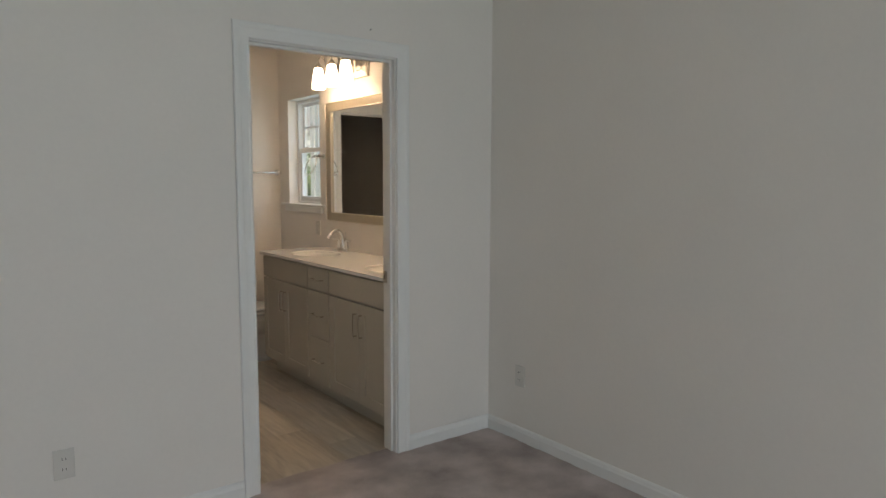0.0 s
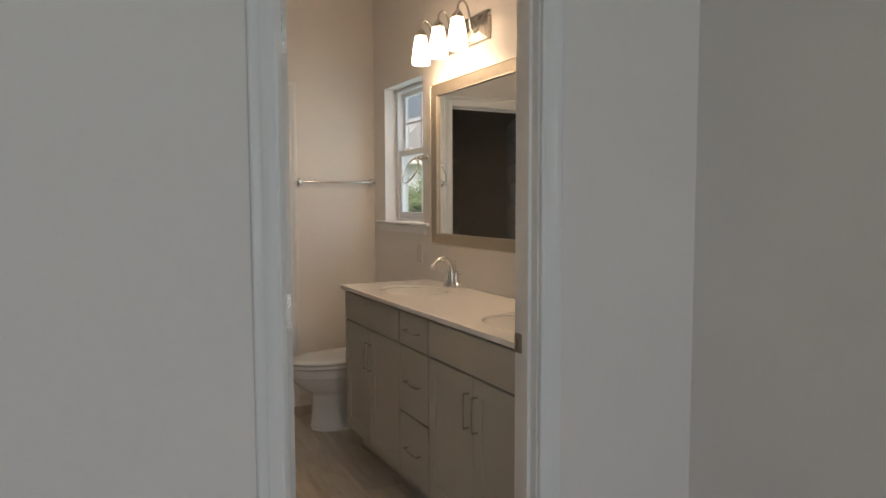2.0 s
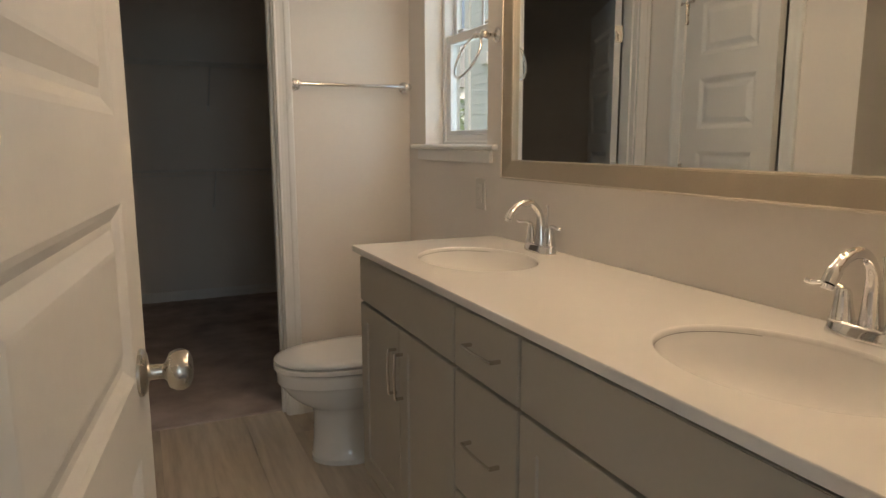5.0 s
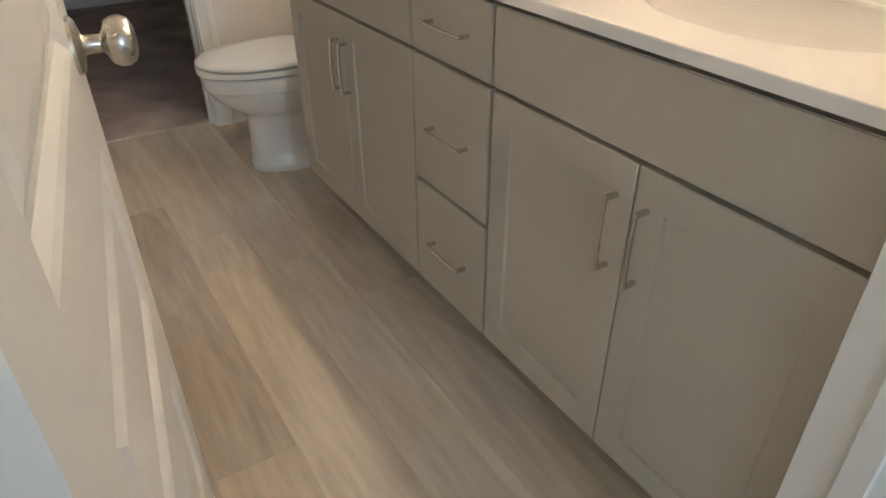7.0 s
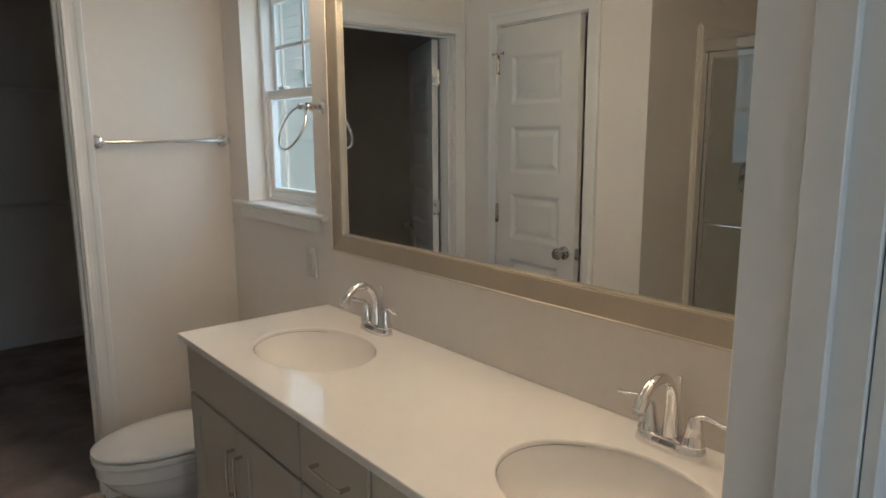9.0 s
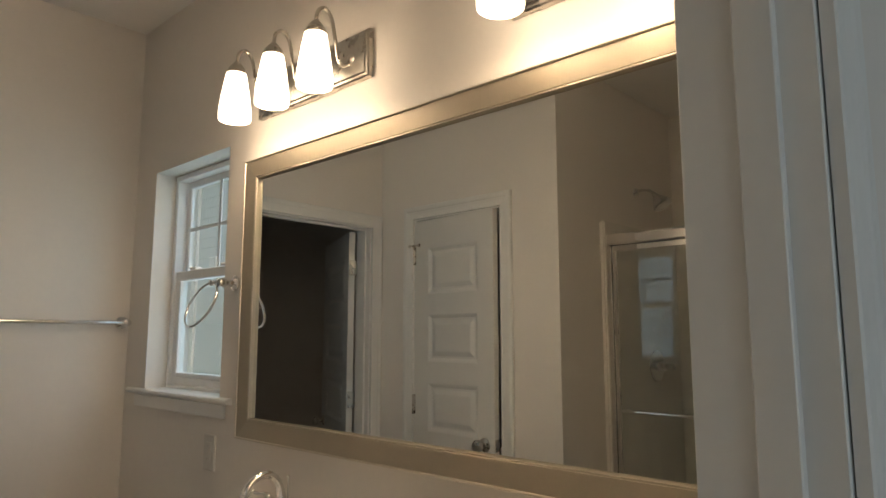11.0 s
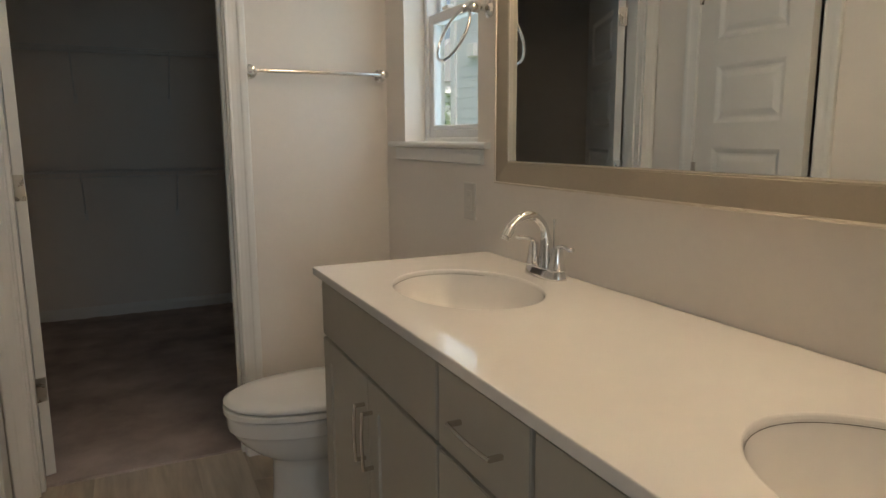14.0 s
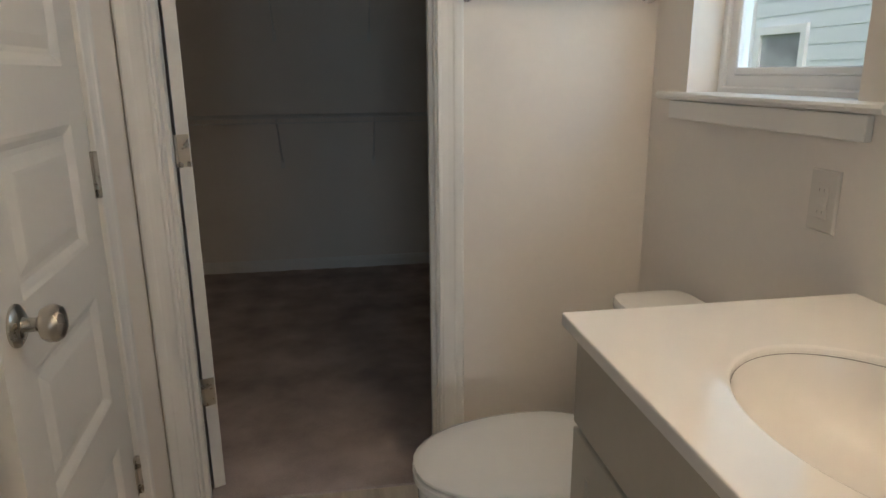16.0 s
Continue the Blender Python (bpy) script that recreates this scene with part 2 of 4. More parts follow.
def spline(pts, n=8):
    """Points of a smooth curve through pts."""
    pts = [Vector(p) for p in pts]
    q = [pts[0]] + pts + [pts[-1]]
    out = []
    for i in range(1, len(q) - 2):
        a, b, c, d = q[i - 1], q[i], q[i + 1], q[i + 2]
        for k in range(n):
            t = k / n
            out.append(0.5 * ((2 * b) + (c - a) * t + (2 * a - 5 * b + 4 * c - d) * t * t + (3 * b - a - 3 * c + d) * t ** 3))
    return out + [pts[-1]]


def tube(pts, radii, n=14, flat=1.0):
    bm = bmesh.new()
    sweep(bm, pts, radii, n, flat)
    return bm


def lathe(profile, m=None, n=24):
    bm = bmesh.new()
    turned(bm, profile, n, m)
    return bm


# ---- plan ----
XR, XB = 2.508, 2.560            # wall faces on the window side: bathroom, bedroom
YB, YD = 3.057, 3.173             # entry wall: bedroom face, bathroom face
YF, YF2 = 5.757, 5.872            # closet wall: bathroom face, closet face
XL, XL2 = 1.114, 0.999            # linen-closet wall faces
YC = 4.570                       # shower end wall face
XS = 0.72                        # shower front
XS0 = -0.10                      # shower back
HC = 2.72                        # ceiling
E0, E1, EH = 1.204, 1.931, 1.990  # entry opening
C0, C1, CH = 1.196, 1.894, 2.02  # closet opening
L0, L1, LH = 4.902, 5.482, 2.04  # linen opening (along y)
W0, W1, WZ0, WZ1 = 4.997, 5.570, 1.208, 2.068  # bathroom window opening (along y)
CY1 = 8.335                      # closet back wall


def wall(name, along, a0, a1, t0, t1, z0, z1, openings=(), material=None, label="painted drywall wall"):
    """A wall along x or y, with rectangular openings (a0, a1, z0, z1)."""
    bm = bmesh.new()

    def add(p0, p1, q0, q1):
        if p1 - p0 < 1e-4 or q1 - q0 < 1e-4:
            return
        if along == "x":
            box(bm, p0, p1, t0, t1, q0, q1)
        else:
            box(bm, t0, t1, p0, p1, q0, q1)
    a = a0
    for o in sorted(openings):
        add(a, o[0], z0, z1)
        add(o[0], o[1], z0, o[2])
        add(o[0], o[1], o[3], z1)
        a = o[1]
    add(a, a1, z0, z1)
    return tagged(part(name, bm, material or WALL), label, "wall", kind="structure")


wall("wall_entry", "x", -2.6, XB, YB, YD, 0, HC, [(E0 - 0.018, E1 + 0.018, 0, EH + 0.018)], label="warm grey painted wall with the bathroom doorway")
wall("wall_bedroom_window_side", "y", -2.6, YB, XB, XB + 0.16, 0, HC, label="warm grey painted bedroom wall")
wall("wall_bedroom_side", "y", -2.6, YB, -2.76, -2.6, 0, HC, label="warm grey painted bedroom wall")
wall("wall_bedroom_back", "x", -2.76, XB + 0.16, -2.76, -2.6, 0, HC, [(-2.4, -0.6, 0.8, 2.2), (0.6, 2.4, 0.8, 2.2)], label="unseen warm grey painted bedroom wall with two added windows")
wall("wall_vanity", "y", YD, YF2, XR, XR + 0.16, 0, HC, [(W0, W1, WZ0 - 0.012, WZ1)], label="warm grey painted wall behind the vanity with a window")
wall("wall_closet_door", "x", XS0 - 0.2, XR, YF, YF2, 0, HC, [(C0 - 0.018, C1 + 0.018, 0, CH + 0.018)], label="warm grey painted wall with the closet doorway")
wall("wall_linen", "y", YC, YF, XL2, XL, 0, HC, [(L0 - 0.018, L1 + 0.018, 0, LH + 0.018)], label="warm grey painted wall with the linen closet door")
wall("wall_shower_end", "x", XS0 - 0.12, XL2, YC, YC + 0.115, 0, HC, label="warm grey painted wall beside the shower")
wall("wall_shower_back", "y", YD, YC, XS0 - 0.12, XS0 - 0.005, 0, HC, label="warm grey painted wall above the shower surround")
wall("wall_linen_back", "y", YC + 0.115, YF, 0.25, 0.35, 0, HC)
wall("wall_closet_back", "x", 0.50, XR + 0.16, CY1, CY1 + 0.12, 0, HC)
# Assumed position, set close in so bounced light brightens the closet.
wall("wall_closet_side_assumed", "y", YF2, CY1, 0.50, 0.60, 0, HC)
wall("wall_closet_outer", "y", YF2, CY1, XR, XR + 0.16, 0, HC)

for nm, x0, x1, y0, y1 in (("ceiling_bedroom", -2.6, XB, -2.6, YB), ("ceiling_bathroom", XS0 - 0.005, XR, YD, YF), ("ceiling_closet", 0.60, XR, YF2, CY1)):
    tagged(part(nm, one_box(x0, x1, y0, y1, HC - 0.001, HC + 0.1), CEIL), "flat white painted ceiling", "ceiling", kind="structure")
# Unseen flat slab, added to block sky and sun above the ceilings.
tagged(part("roof_slab", one_box(-3.2, 3.2, -3.2, 8.9, HC + 0.11, HC + 0.3), SHINGLE), "unseen slab over the rooms that keeps the sky out", "roof", kind="structure")


def carpet(name, x0, x1, y0, y1, step, label):
    bm = bmesh.new()
    nx, ny = max(2, int((x1 - x0) / step)), max(2, int((y1 - y0) / step))
    g = [[bm.verts.new((x0 + (x1 - x0) * i / nx, y0 + (y1 - y0) * j / ny,
                        0.008 + 0.004 * noise.noise(Vector((i * 0.37, j * 0.37, 1.7))) + 0.002 * random.uniform(-1, 1))) for j in range(ny + 1)] for i in range(nx + 1)]
    for i in range(nx):
        for j in range(ny):
            bm.faces.new((g[i][j], g[i + 1][j], g[i + 1][j + 1], g[i][j + 1]))
    for row in ([col[0] for col in g], [col[-1] for col in g][::-1]):
        low = [bm.verts.new((v.co.x, v.co.y, -0.0035)) for v in row]
        for i in range(nx):
            bm.faces.new((low[i], low[i + 1], row[i + 1], row[i]))
    return tagged(part(name, bm, CARPET, smooth=True), label, "carpet", kind="structure")


carpet("floor_bedroom", -2.6, XB, -2.6, YB + 0.075, 0.03, "taupe cut-pile carpet in the bedroom")
carpet("floor_closet", 0.60, XR, 5.821, CY1, 0.025, "brown-taupe cut-pile carpet in the closet")
tagged(part("subfloor", one_box(-3.0, 3.0, -3.0, 8.6, -0.12, -0.004), SUBFLOOR), "dark subfloor under the rooms", "floor", kind="structure")


# ---- trim ----
CASING = [(0.006, 0.0), (0.006, 0.0105), (0.009, 0.0125), (0.014, 0.0125), (0.018, 0.0110), (0.034, 0.0118), (0.047, 0.0140), (0.052, 0.0165), (0.058, 0.0175), (0.070, 0.0175), (0.0745, 0.0155), (0.076, 0.012), (0.076, 0.0)]


def casing(name, m, a0, a1, h, label, z0=0.0, open_side=False):
    """Mitred moulding round an opening a0..a1 wide and h high, on the plane y = 0 of m, standing out to -y."""
    bm = bmesh.new()
    rings = [[Vector((a0 - u, -v, z0)) for u, v in CASING], [Vector((a0 - u, -v, h + u)) for u, v in CASING],
             [Vector((a1 + u, -v, h + u)) for u, v in CASING], [Vector((a1 + u, -v, z0)) for u, v in CASING]]
    if open_side:
        rings = [[Vector((a0, -v, h + u)) for u, v in CASING]] + rings[2:]
    loft(bm, rings)
    ob = part(name, bm, TRIM)
    ob.matrix_world = m
    return tagged(ob, label, "trim", kind="structure")


def jamb(name, m, a0, a1, h, depth, stop, label):
    """Lining of an opening, from y = 0 to y = depth, with a stop at y = stop."""
    bm = bmesh.new()
    d0, d1 = 0.0015, depth - 0.0015
    box(bm, a0 - 0.0175, a0, d0, d1, 0, h + 0.0175)
    box(bm, a1, a1 + 0.0175, d0, d1, 0, h + 0.0175)
    box(bm, a0, a1, d0, d1, h, h + 0.0175)
    box(bm, a0 - 0.001, a0 + 0.011, stop, stop + 0.032, 0, h)
    box(bm, a1 - 0.011, a1 + 0.001, stop, stop + 0.032, 0, h)
    box(bm, a0 + 0.011, a1 - 0.011, stop, stop + 0.032, h - 0.011, h + 0.001)
    bmesh.ops.bevel(bm, geom=bm.edges[:], offset=0.0012, segments=1, affect="EDGES")
    ob = part(name, bm, TRIM)
    ob.matrix_world = m
    return tagged(ob, label, "trim", kind="structure")


FLIP = Matrix.Rotation(math.pi, 4, "Z")


def both_casings(stem, axis, t0, t1, a0, a1, h, label):
    if axis == "x":
        casing(stem, Matrix.Translation((0, t0, 0)), a0, a1, h, label)
        casing(stem, Matrix.Translation((0, t1, 0)) @ FLIP, -a1, -a0, h, label, open_side="entry" in stem)
    else:
        # wall along y: local x runs along -y on the +x face
        casing(stem, Matrix.Translation((t1, 0, 0)) @ Matrix.Rotation(math.pi / 2, 4, "Z"), a0, a1, h, label)


both_casings("trim_entry_casing", "x", YB, YD, E0, E1, EH, "white moulded door casing round the entry")
both_casings("trim_closet_casing", "x", YF, YF2, C0, C1, CH, "white moulded door casing round the closet doorway")
both_casings("trim_linen_casing", "y", XL2, XL, L0, L1, LH, "white moulded door casing round the linen door")
jamb("trim_entry_jamb", Matrix.Translation((0, YB, 0)), E0, E1, EH, YD - YB, 0.03, "white painted door jamb with stop")
jamb("trim_closet_jamb", Matrix.Translation((0, YF, 0)), C0, C1, CH, YF2 - YF, 0.035, "white painted closet door jamb with stop")
jamb("trim_linen_jamb", Matrix.Translation((XL, 0, 0)) @ Matrix.Rotation(math.pi / 2, 4, "Z"), L0, L1, LH, XL - XL2, 0.045, "white painted linen door jamb with stop")

BASE = [(0.0, 0.0), (0.013, 0.0), (0.013, 0.058), (0.010, 0.066), (0.0085, 0.074), (0.004, 0.082), (0.0, 0.083)]


def baseboard(m, length, label="white painted baseboard"):
    """A skirting board along local x, against the plane y = 0, standing out to -y."""
    bm = bmesh.new()
    loft(bm, [[Vector((x, -d - 0.0005, z)) for d, z in BASE] for x in (0, length)])
    ob = part("baseboard", bm, TRIM)
    ob.matrix_world = m
    return tagged(ob, label, "baseboard", kind="structure")


def base_run(x0, y0, x1, y1):
    """From one floor point to another, with the room on the right-hand side."""
    a = math.atan2(y1 - y0, x1 - x0)
    baseboard(Matrix.Translation((x0, y0, 0)) @ Matrix.Rotation(a, 4, "Z"), math.hypot(x1 - x0, y1 - y0))


base_run(-2.585, YB, E0 - 0.077, YB)
base_run(E1 + 0.077, YB, XB, YB)
base_run(XB, YB - 0.014, XB, -2.6)
base_run(-2.6, -2.6, -2.6, YB)
base_run(XB - 0.015, -2.6, -2.585, -2.6)
base_run(C1 + 0.077, YF, XR, YF)
base_run(XR, YF - 0.014, XR, 4.93)
base_run(0.615, CY1, XR - 0.015, CY1)
base_run(0.60, YF2, 0.60, CY1)
base_run(XR, CY1 - 0.014, XR, YF2)
base_run(XL - 0.001, YC, XL - 0.001, L0 - 0.077)
base_run(XS + 0.05, YC, XL, YC)
base_run(E0 - 0.08, YD, XS + 0.06, YD)


# ---- doors ----
def knob_profile():
    return [(0.033, 0.0), (0.033, 0.004), (0.028, 0.008), (0.013, 0.011), (0.011, 0.014), (0.0105, 0.030), (0.014, 0.034), (0.024, 0.038), (0.0285, 0.046), (0.029, 0.055), (0.024, 0.064), (0.014, 0.068), (0.0, 0.069)]


def leaf(name, m, w, h, label, group="", knob_z=0.915):
    """A five-panel moulded door. Local x from the hinge edge, y = 0 the face seen from outside, thickness towards +y."""
    t = 0.035
    d = thing(name, m, label, "door", group)
    xs0, xs1 = 0.105, w - 0.105
    zs, gap, z = [], 0.108, 0.22
    ph = (h - 0.22 - 0.15 - 4 * gap) / 5
    for _ in range(5):
        zs.append((z, z + ph))
        z += ph + gap
    bm = bmesh.new()
    box(bm, 0, xs0, 0, t, 0, h)
    box(bm, xs1, w, 0, t, 0, h)
    edges = [0] + [v for p in zs for v in p] + [h]
    for a, b in zip(edges[::2], edges[1::2]):
        box(bm, xs0, xs1, 0, t, a, b)
    part("leaf_frame", bm, DOOR, d)
    rings = ((0.0, 0.0), (0.008, 0.003), (0.020, 0.010), (0.030, 0.010), (0.052, 0.003), (0.058, 0.0025))
    for a, b in zs:
        bm = bmesh.new()
        for side in (0, 1):
            rr = []
            for inset, dep in rings:
                y = dep if side == 0 else t - dep
                r = [Vector((xs0 + inset, y, a + inset)), Vector((xs1 - inset, y, a + inset)), Vector((xs1 - inset, y, b - inset)), Vector((xs0 + inset, y, b - inset))]
                rr.append(r if side == 0 else r[::-1])
            vr = loft(bm, rr, cap=False)
            bm.faces.new(vr[-1])
        part("panel", bm, DOOR, d)
    for face, rot in ((0.0, math.pi / 2), (t, -math.pi / 2)):
        part("knob", lathe(knob_profile(), Matrix.Translation((w - 0.062, face, knob_z)) @ Matrix.Rotation(rot, 4, "X")), NICKEL, d, "satin nickel door knob", smooth=True)
    part("latch_plate", one_box(w - 0.0005, w + 0.0015, 0.005, 0.030, knob_z - 0.028, knob_z + 0.028, bevel=0.0005, seg=1), NICKEL, d, "satin nickel latch plate")
    return d


def hinge(parent, x, y, z, leaf_a, leaf_b, height=0.089):
    """A butt hinge: pin at x, y; leaf_a and leaf_b are boxes (x0, x1, y0, y1)."""
    bm = bmesh.new()
    turned(bm, [(0.0045, z - height / 2), (0.0062, z - height / 2 + 0.002), (0.0062, z + height / 2 - 0.002), (0.0045, z + height / 2)], 12, Matrix.Translation((x, y, 0)))
    for lf in (leaf_a, leaf_b):
        box(bm, *lf, z - height / 2, z + height / 2)
    part("hinge", bm, NICKEL, parent, "satin nickel hinge")


# entry door, opened into the bathroom
entry = leaf("entry_door", pose(E0 + 0.049, YD + 0.006, 0.012, 0, 0, 82.3), 0.704, 1.972, "white five-panel door standing open beside the vanity", "panel doors", 0.90)
for hz in (0.335, 1.045, 1.747):
    hinge(entry, -0.004, -0.006 + 0.041, hz, (-0.0022, -0.0003, 0.003, 0.0345), (-0.006, -0.003, 0.036, 0.0425), 0.098)
# closet door, opened into the closet
closet = leaf("closet_door", pose(C0 + 0.006, YF2 + 0.012, 0.016, 0, 0, 116) @ Matrix.Translation((0, -0.035, 0)), 0.692, 1.995, "white five-panel closet door standing open into the closet", "panel doors", 0.87)
for hz in (0.328, 1.052, 1.79):
    hinge(closet, 0.0, 0.040, hz, (-0.0025, -0.0003, 0.004, 0.036), (-0.004, -0.001, 0.036, 0.040))
# linen door, slightly ajar, opening into the bathroom
linen = leaf("linen_door", pose(XL - 0.034, L1 - 0.002, 0.012, 0, 0, -90 + 3.8), 0.568, 2.020, "white five-panel linen closet door standing slightly ajar", "panel doors", 0.90)
for hz in (0.323, 1.052, 1.836):
    hinge(linen, -0.003, 0.041, hz, (-0.0005, 0.010, 0.0352, 0.0375), (-0.0165, -0.0045, 0.0385, 0.0405), 0.100)
bm = bmesh.new()
sweep(bm, [(-0.003, 0.041, 1.880), (-0.003, 0.041, 1.895)], 0.007, 12)
sweep(bm, [(-0.03, 0.047, 1.890), (0.045, 0.047, 1.890)], 0.004, 10)
for dx in (-0.03, 0.045):
    turned(bm, [(0.0, -0.006), (0.009, -0.006), (0.010, 0.0), (0.0, 0.004)], 12, pose(dx, 0.045, 1.890, 90))
part("door_stop", bm, NICKEL, linen, "hinge-pin door stop")

# strike plate and hinge leaves on the entry jamb
bm = bmesh.new()
loft(bm, [[Vector((E1 - d, YB + 0.0935 + p.x, 0.914 + p.y)) for p in circle(0, 0, 0, 0.0205 * k, 0.030 * k, 32, 7)] for d, k in ((0.0002, 1.0), (0.0018, 1.0), (0.0023, 0.97))])
bmesh.ops.recalc_face_normals(bm, faces=bm.faces[:])
strike = tagged(part("strike_plate", bm, NICKEL), "satin nickel strike plate on the door jamb", "strike plate")
bm = bmesh.new()
loft(bm, [[Vector((E1 - d, YB + 0.099 + p.x, 0.914 + p.y)) for p in circle(0, 0, 0, 0.0075, 0.0115, 20, 3.5)] for d in (0.00235, 0.0027)])
bmesh.ops.recalc_face_normals(bm, faces=bm.faces[:])
part("strike_hole", bm, JAMB_HOLE, strike)
for dz in (-0.021, 0.021):
    part("screw", lathe([(0.0042, 0), (0.0036, 0.0008), (0.0, 0.001)], Matrix.Translation((E1 - 0.0023, YB + 0.0935, 0.914 + dz)) @ Matrix.Rotation(-math.pi / 2, 4, "Y"), 10), NICKEL, strike)
for hz in (0.347, 1.057, 1.759):
    hp = tagged(part("hinge_plate", one_box(E0 + 0.0003, E0 + 0.0022, YB + 0.062, YB + 0.100, hz - 0.045, hz + 0.045, bevel=0.0008, seg=1), NICKEL), "satin nickel hinge leaf on the door jamb", "hinge", "jamb hinge leaves")
    for dy, dz in ((0.072, -0.03), (0.088, 0.0), (0.072, 0.03)):
        part("screw", lathe([(0.004, 0), (0.0035, 0.001), (0.0, 0.0012)], Matrix.Translation((E0 + 0.0022, YB + dy, hz + dz)) @ Matrix.Rotation(math.pi / 2, 4, "Y"), 10), NICKEL, hp)


# ---- vanity ----
VX, VY0, VY1 = 1.990, YD + 0.001, 4.915   # door faces, ends
CT = 0.893                                # counter top


def shaker(name, parent, y0, y1, z0, z1, flat=False):
    """A cabinet front on the plane x = VX + 0.019, standing out to -x."""
    f = 0.057
    t = 0.019
    bm = bmesh.new()
    if flat:
        box(bm, VX, VX + t, y0, y1, z0, z1)
        bmesh.ops.bevel(bm, geom=bm.edges[:], offset=0.002, segments=2, affect="EDGES")
        return part(name, bm, CABINET, parent)
    rings = [(0.0, 0.002), (0.002, 0.0), (f, 0.0), (f + 0.0008, 0.0008), (f + 0.002, 0.0062)]
    rr = [[Vector((VX + t, y0, z0)), Vector((VX + t, y1, z0)), Vector((VX + t, y1, z1)), Vector((VX + t, y0, z1))]]
    for i, d in rings:
        rr.append([Vector((VX + d, y0 + i, z0 + i)), Vector((VX + d, y1 - i, z0 + i)), Vector((VX + d, y1 - i, z1 - i)), Vector((VX + d, y0 + i, z1 - i))])
    loft(bm, rr)
    return part(name, bm, CABINET, parent)


def pull(parent, y, z, vertical):
    """A slim arched bar pull with two square feet, in front of the plane x = VX."""
    L = 0.064
    prof = [(-L, 0.0), (-L * 1.06, -0.0225), (-L * 0.9, -0.0238), (-L * 0.4, -0.0255), (0, -0.026), (L * 0.4, -0.0255), (L * 0.9, -0.0238), (L * 1.06, -0.0225), (L, 0.0)]
    if vertical:
        pts = [(VX + d, y, z + s) for s, d in prof]
    else:
        pts = [(VX + d, y + s, z) for s, d in prof]
    bm = bmesh.new()
    sweep(bm, spline(pts[1:-1], 4), 0.0040, 8, 0.75)
    for s, d in (prof[0], prof[-1]):
        c = (VX + d, y, z + s) if vertical else (VX + d, y + s, z)
        box(bm, VX - 0.0225, VX - 0.0002, c[1] - 0.0036, c[1] + 0.0036, c[2] - 0.0036, c[2] + 0.0036)
    return part("handle", bm, PULL, parent, "brushed nickel bar pull")


def cabinet(label, y0, y1):
    c = thing("vanity_cabinet", Matrix.Identity(4), label, "cabinet", "vanity cabinets")
    bm = bmesh.new()
    x0 = VX + 0.020
    xb, zt, t = XR - 0.003, CT - 0.0225, 0.018
    box(bm, x0 + t, xb, y0, y0 + t, 0.105, zt)
    box(bm, x0 + t, xb, y1 - t, y1, 0.105, zt)
    box(bm, x0 + t, xb, y0 + t, y1 - t, 0.105, 0.105 + t)
    box(bm, xb - t, xb, y0 + t, y1 - t, 0.105 + t, zt)
    box(bm, x0, x0 + t, y0, y1, 0.105, zt)
    part("body", bm, CABINET, c)
    part("toe_kick", one_box(x0 + 0.075, XR - 0.003, y0 + 0.001, y1 - 0.001, 0.001, 0.104), CABINET, c)
    return c


ZT0, ZT1 = 0.7175, 0.861   # drawer-height fronts
DZ0, DZ1 = 0.127, 0.7085
far = cabinet("grey-taupe shaker vanity sink cabinet with two doors", 4.182, VY1)
shaker("false_front", far, 4.187, 4.900, ZT0, ZT1, True)
for a, b, hy in ((4.187, 4.5435, 4.518), (4.5465, 4.900, 4.570)):
    pull(shaker("cabinet_door", far, a, b, DZ0, DZ1), hy, 0.577, True)
mid = cabinet("grey-taupe vanity drawer cabinet with three drawers", 3.891, 4.181)
for a, b in ((ZT0, ZT1), (0.417, DZ1), (DZ0, 0.409)):
    pull(shaker("drawer_front", mid, 3.896, 4.177, a, b, True), 4.030, (a + b) / 2, False)
near = cabinet("grey-taupe shaker vanity sink cabinet beside the doorway", VY0, 3.890)
shaker("false_front", near, 3.1745, 3.886, ZT0, ZT1, True)
for a, b, hy in ((3.5275, 3.886, 3.558), (3.1745, 3.5245, 3.496)):
    pull(shaker("cabinet_door", near, a, b, DZ0, DZ1), hy, 0.583, True)

SINKS = ((2.230, 4.537), (2.228, 3.520))
SA, SB = 0.158, 0.213


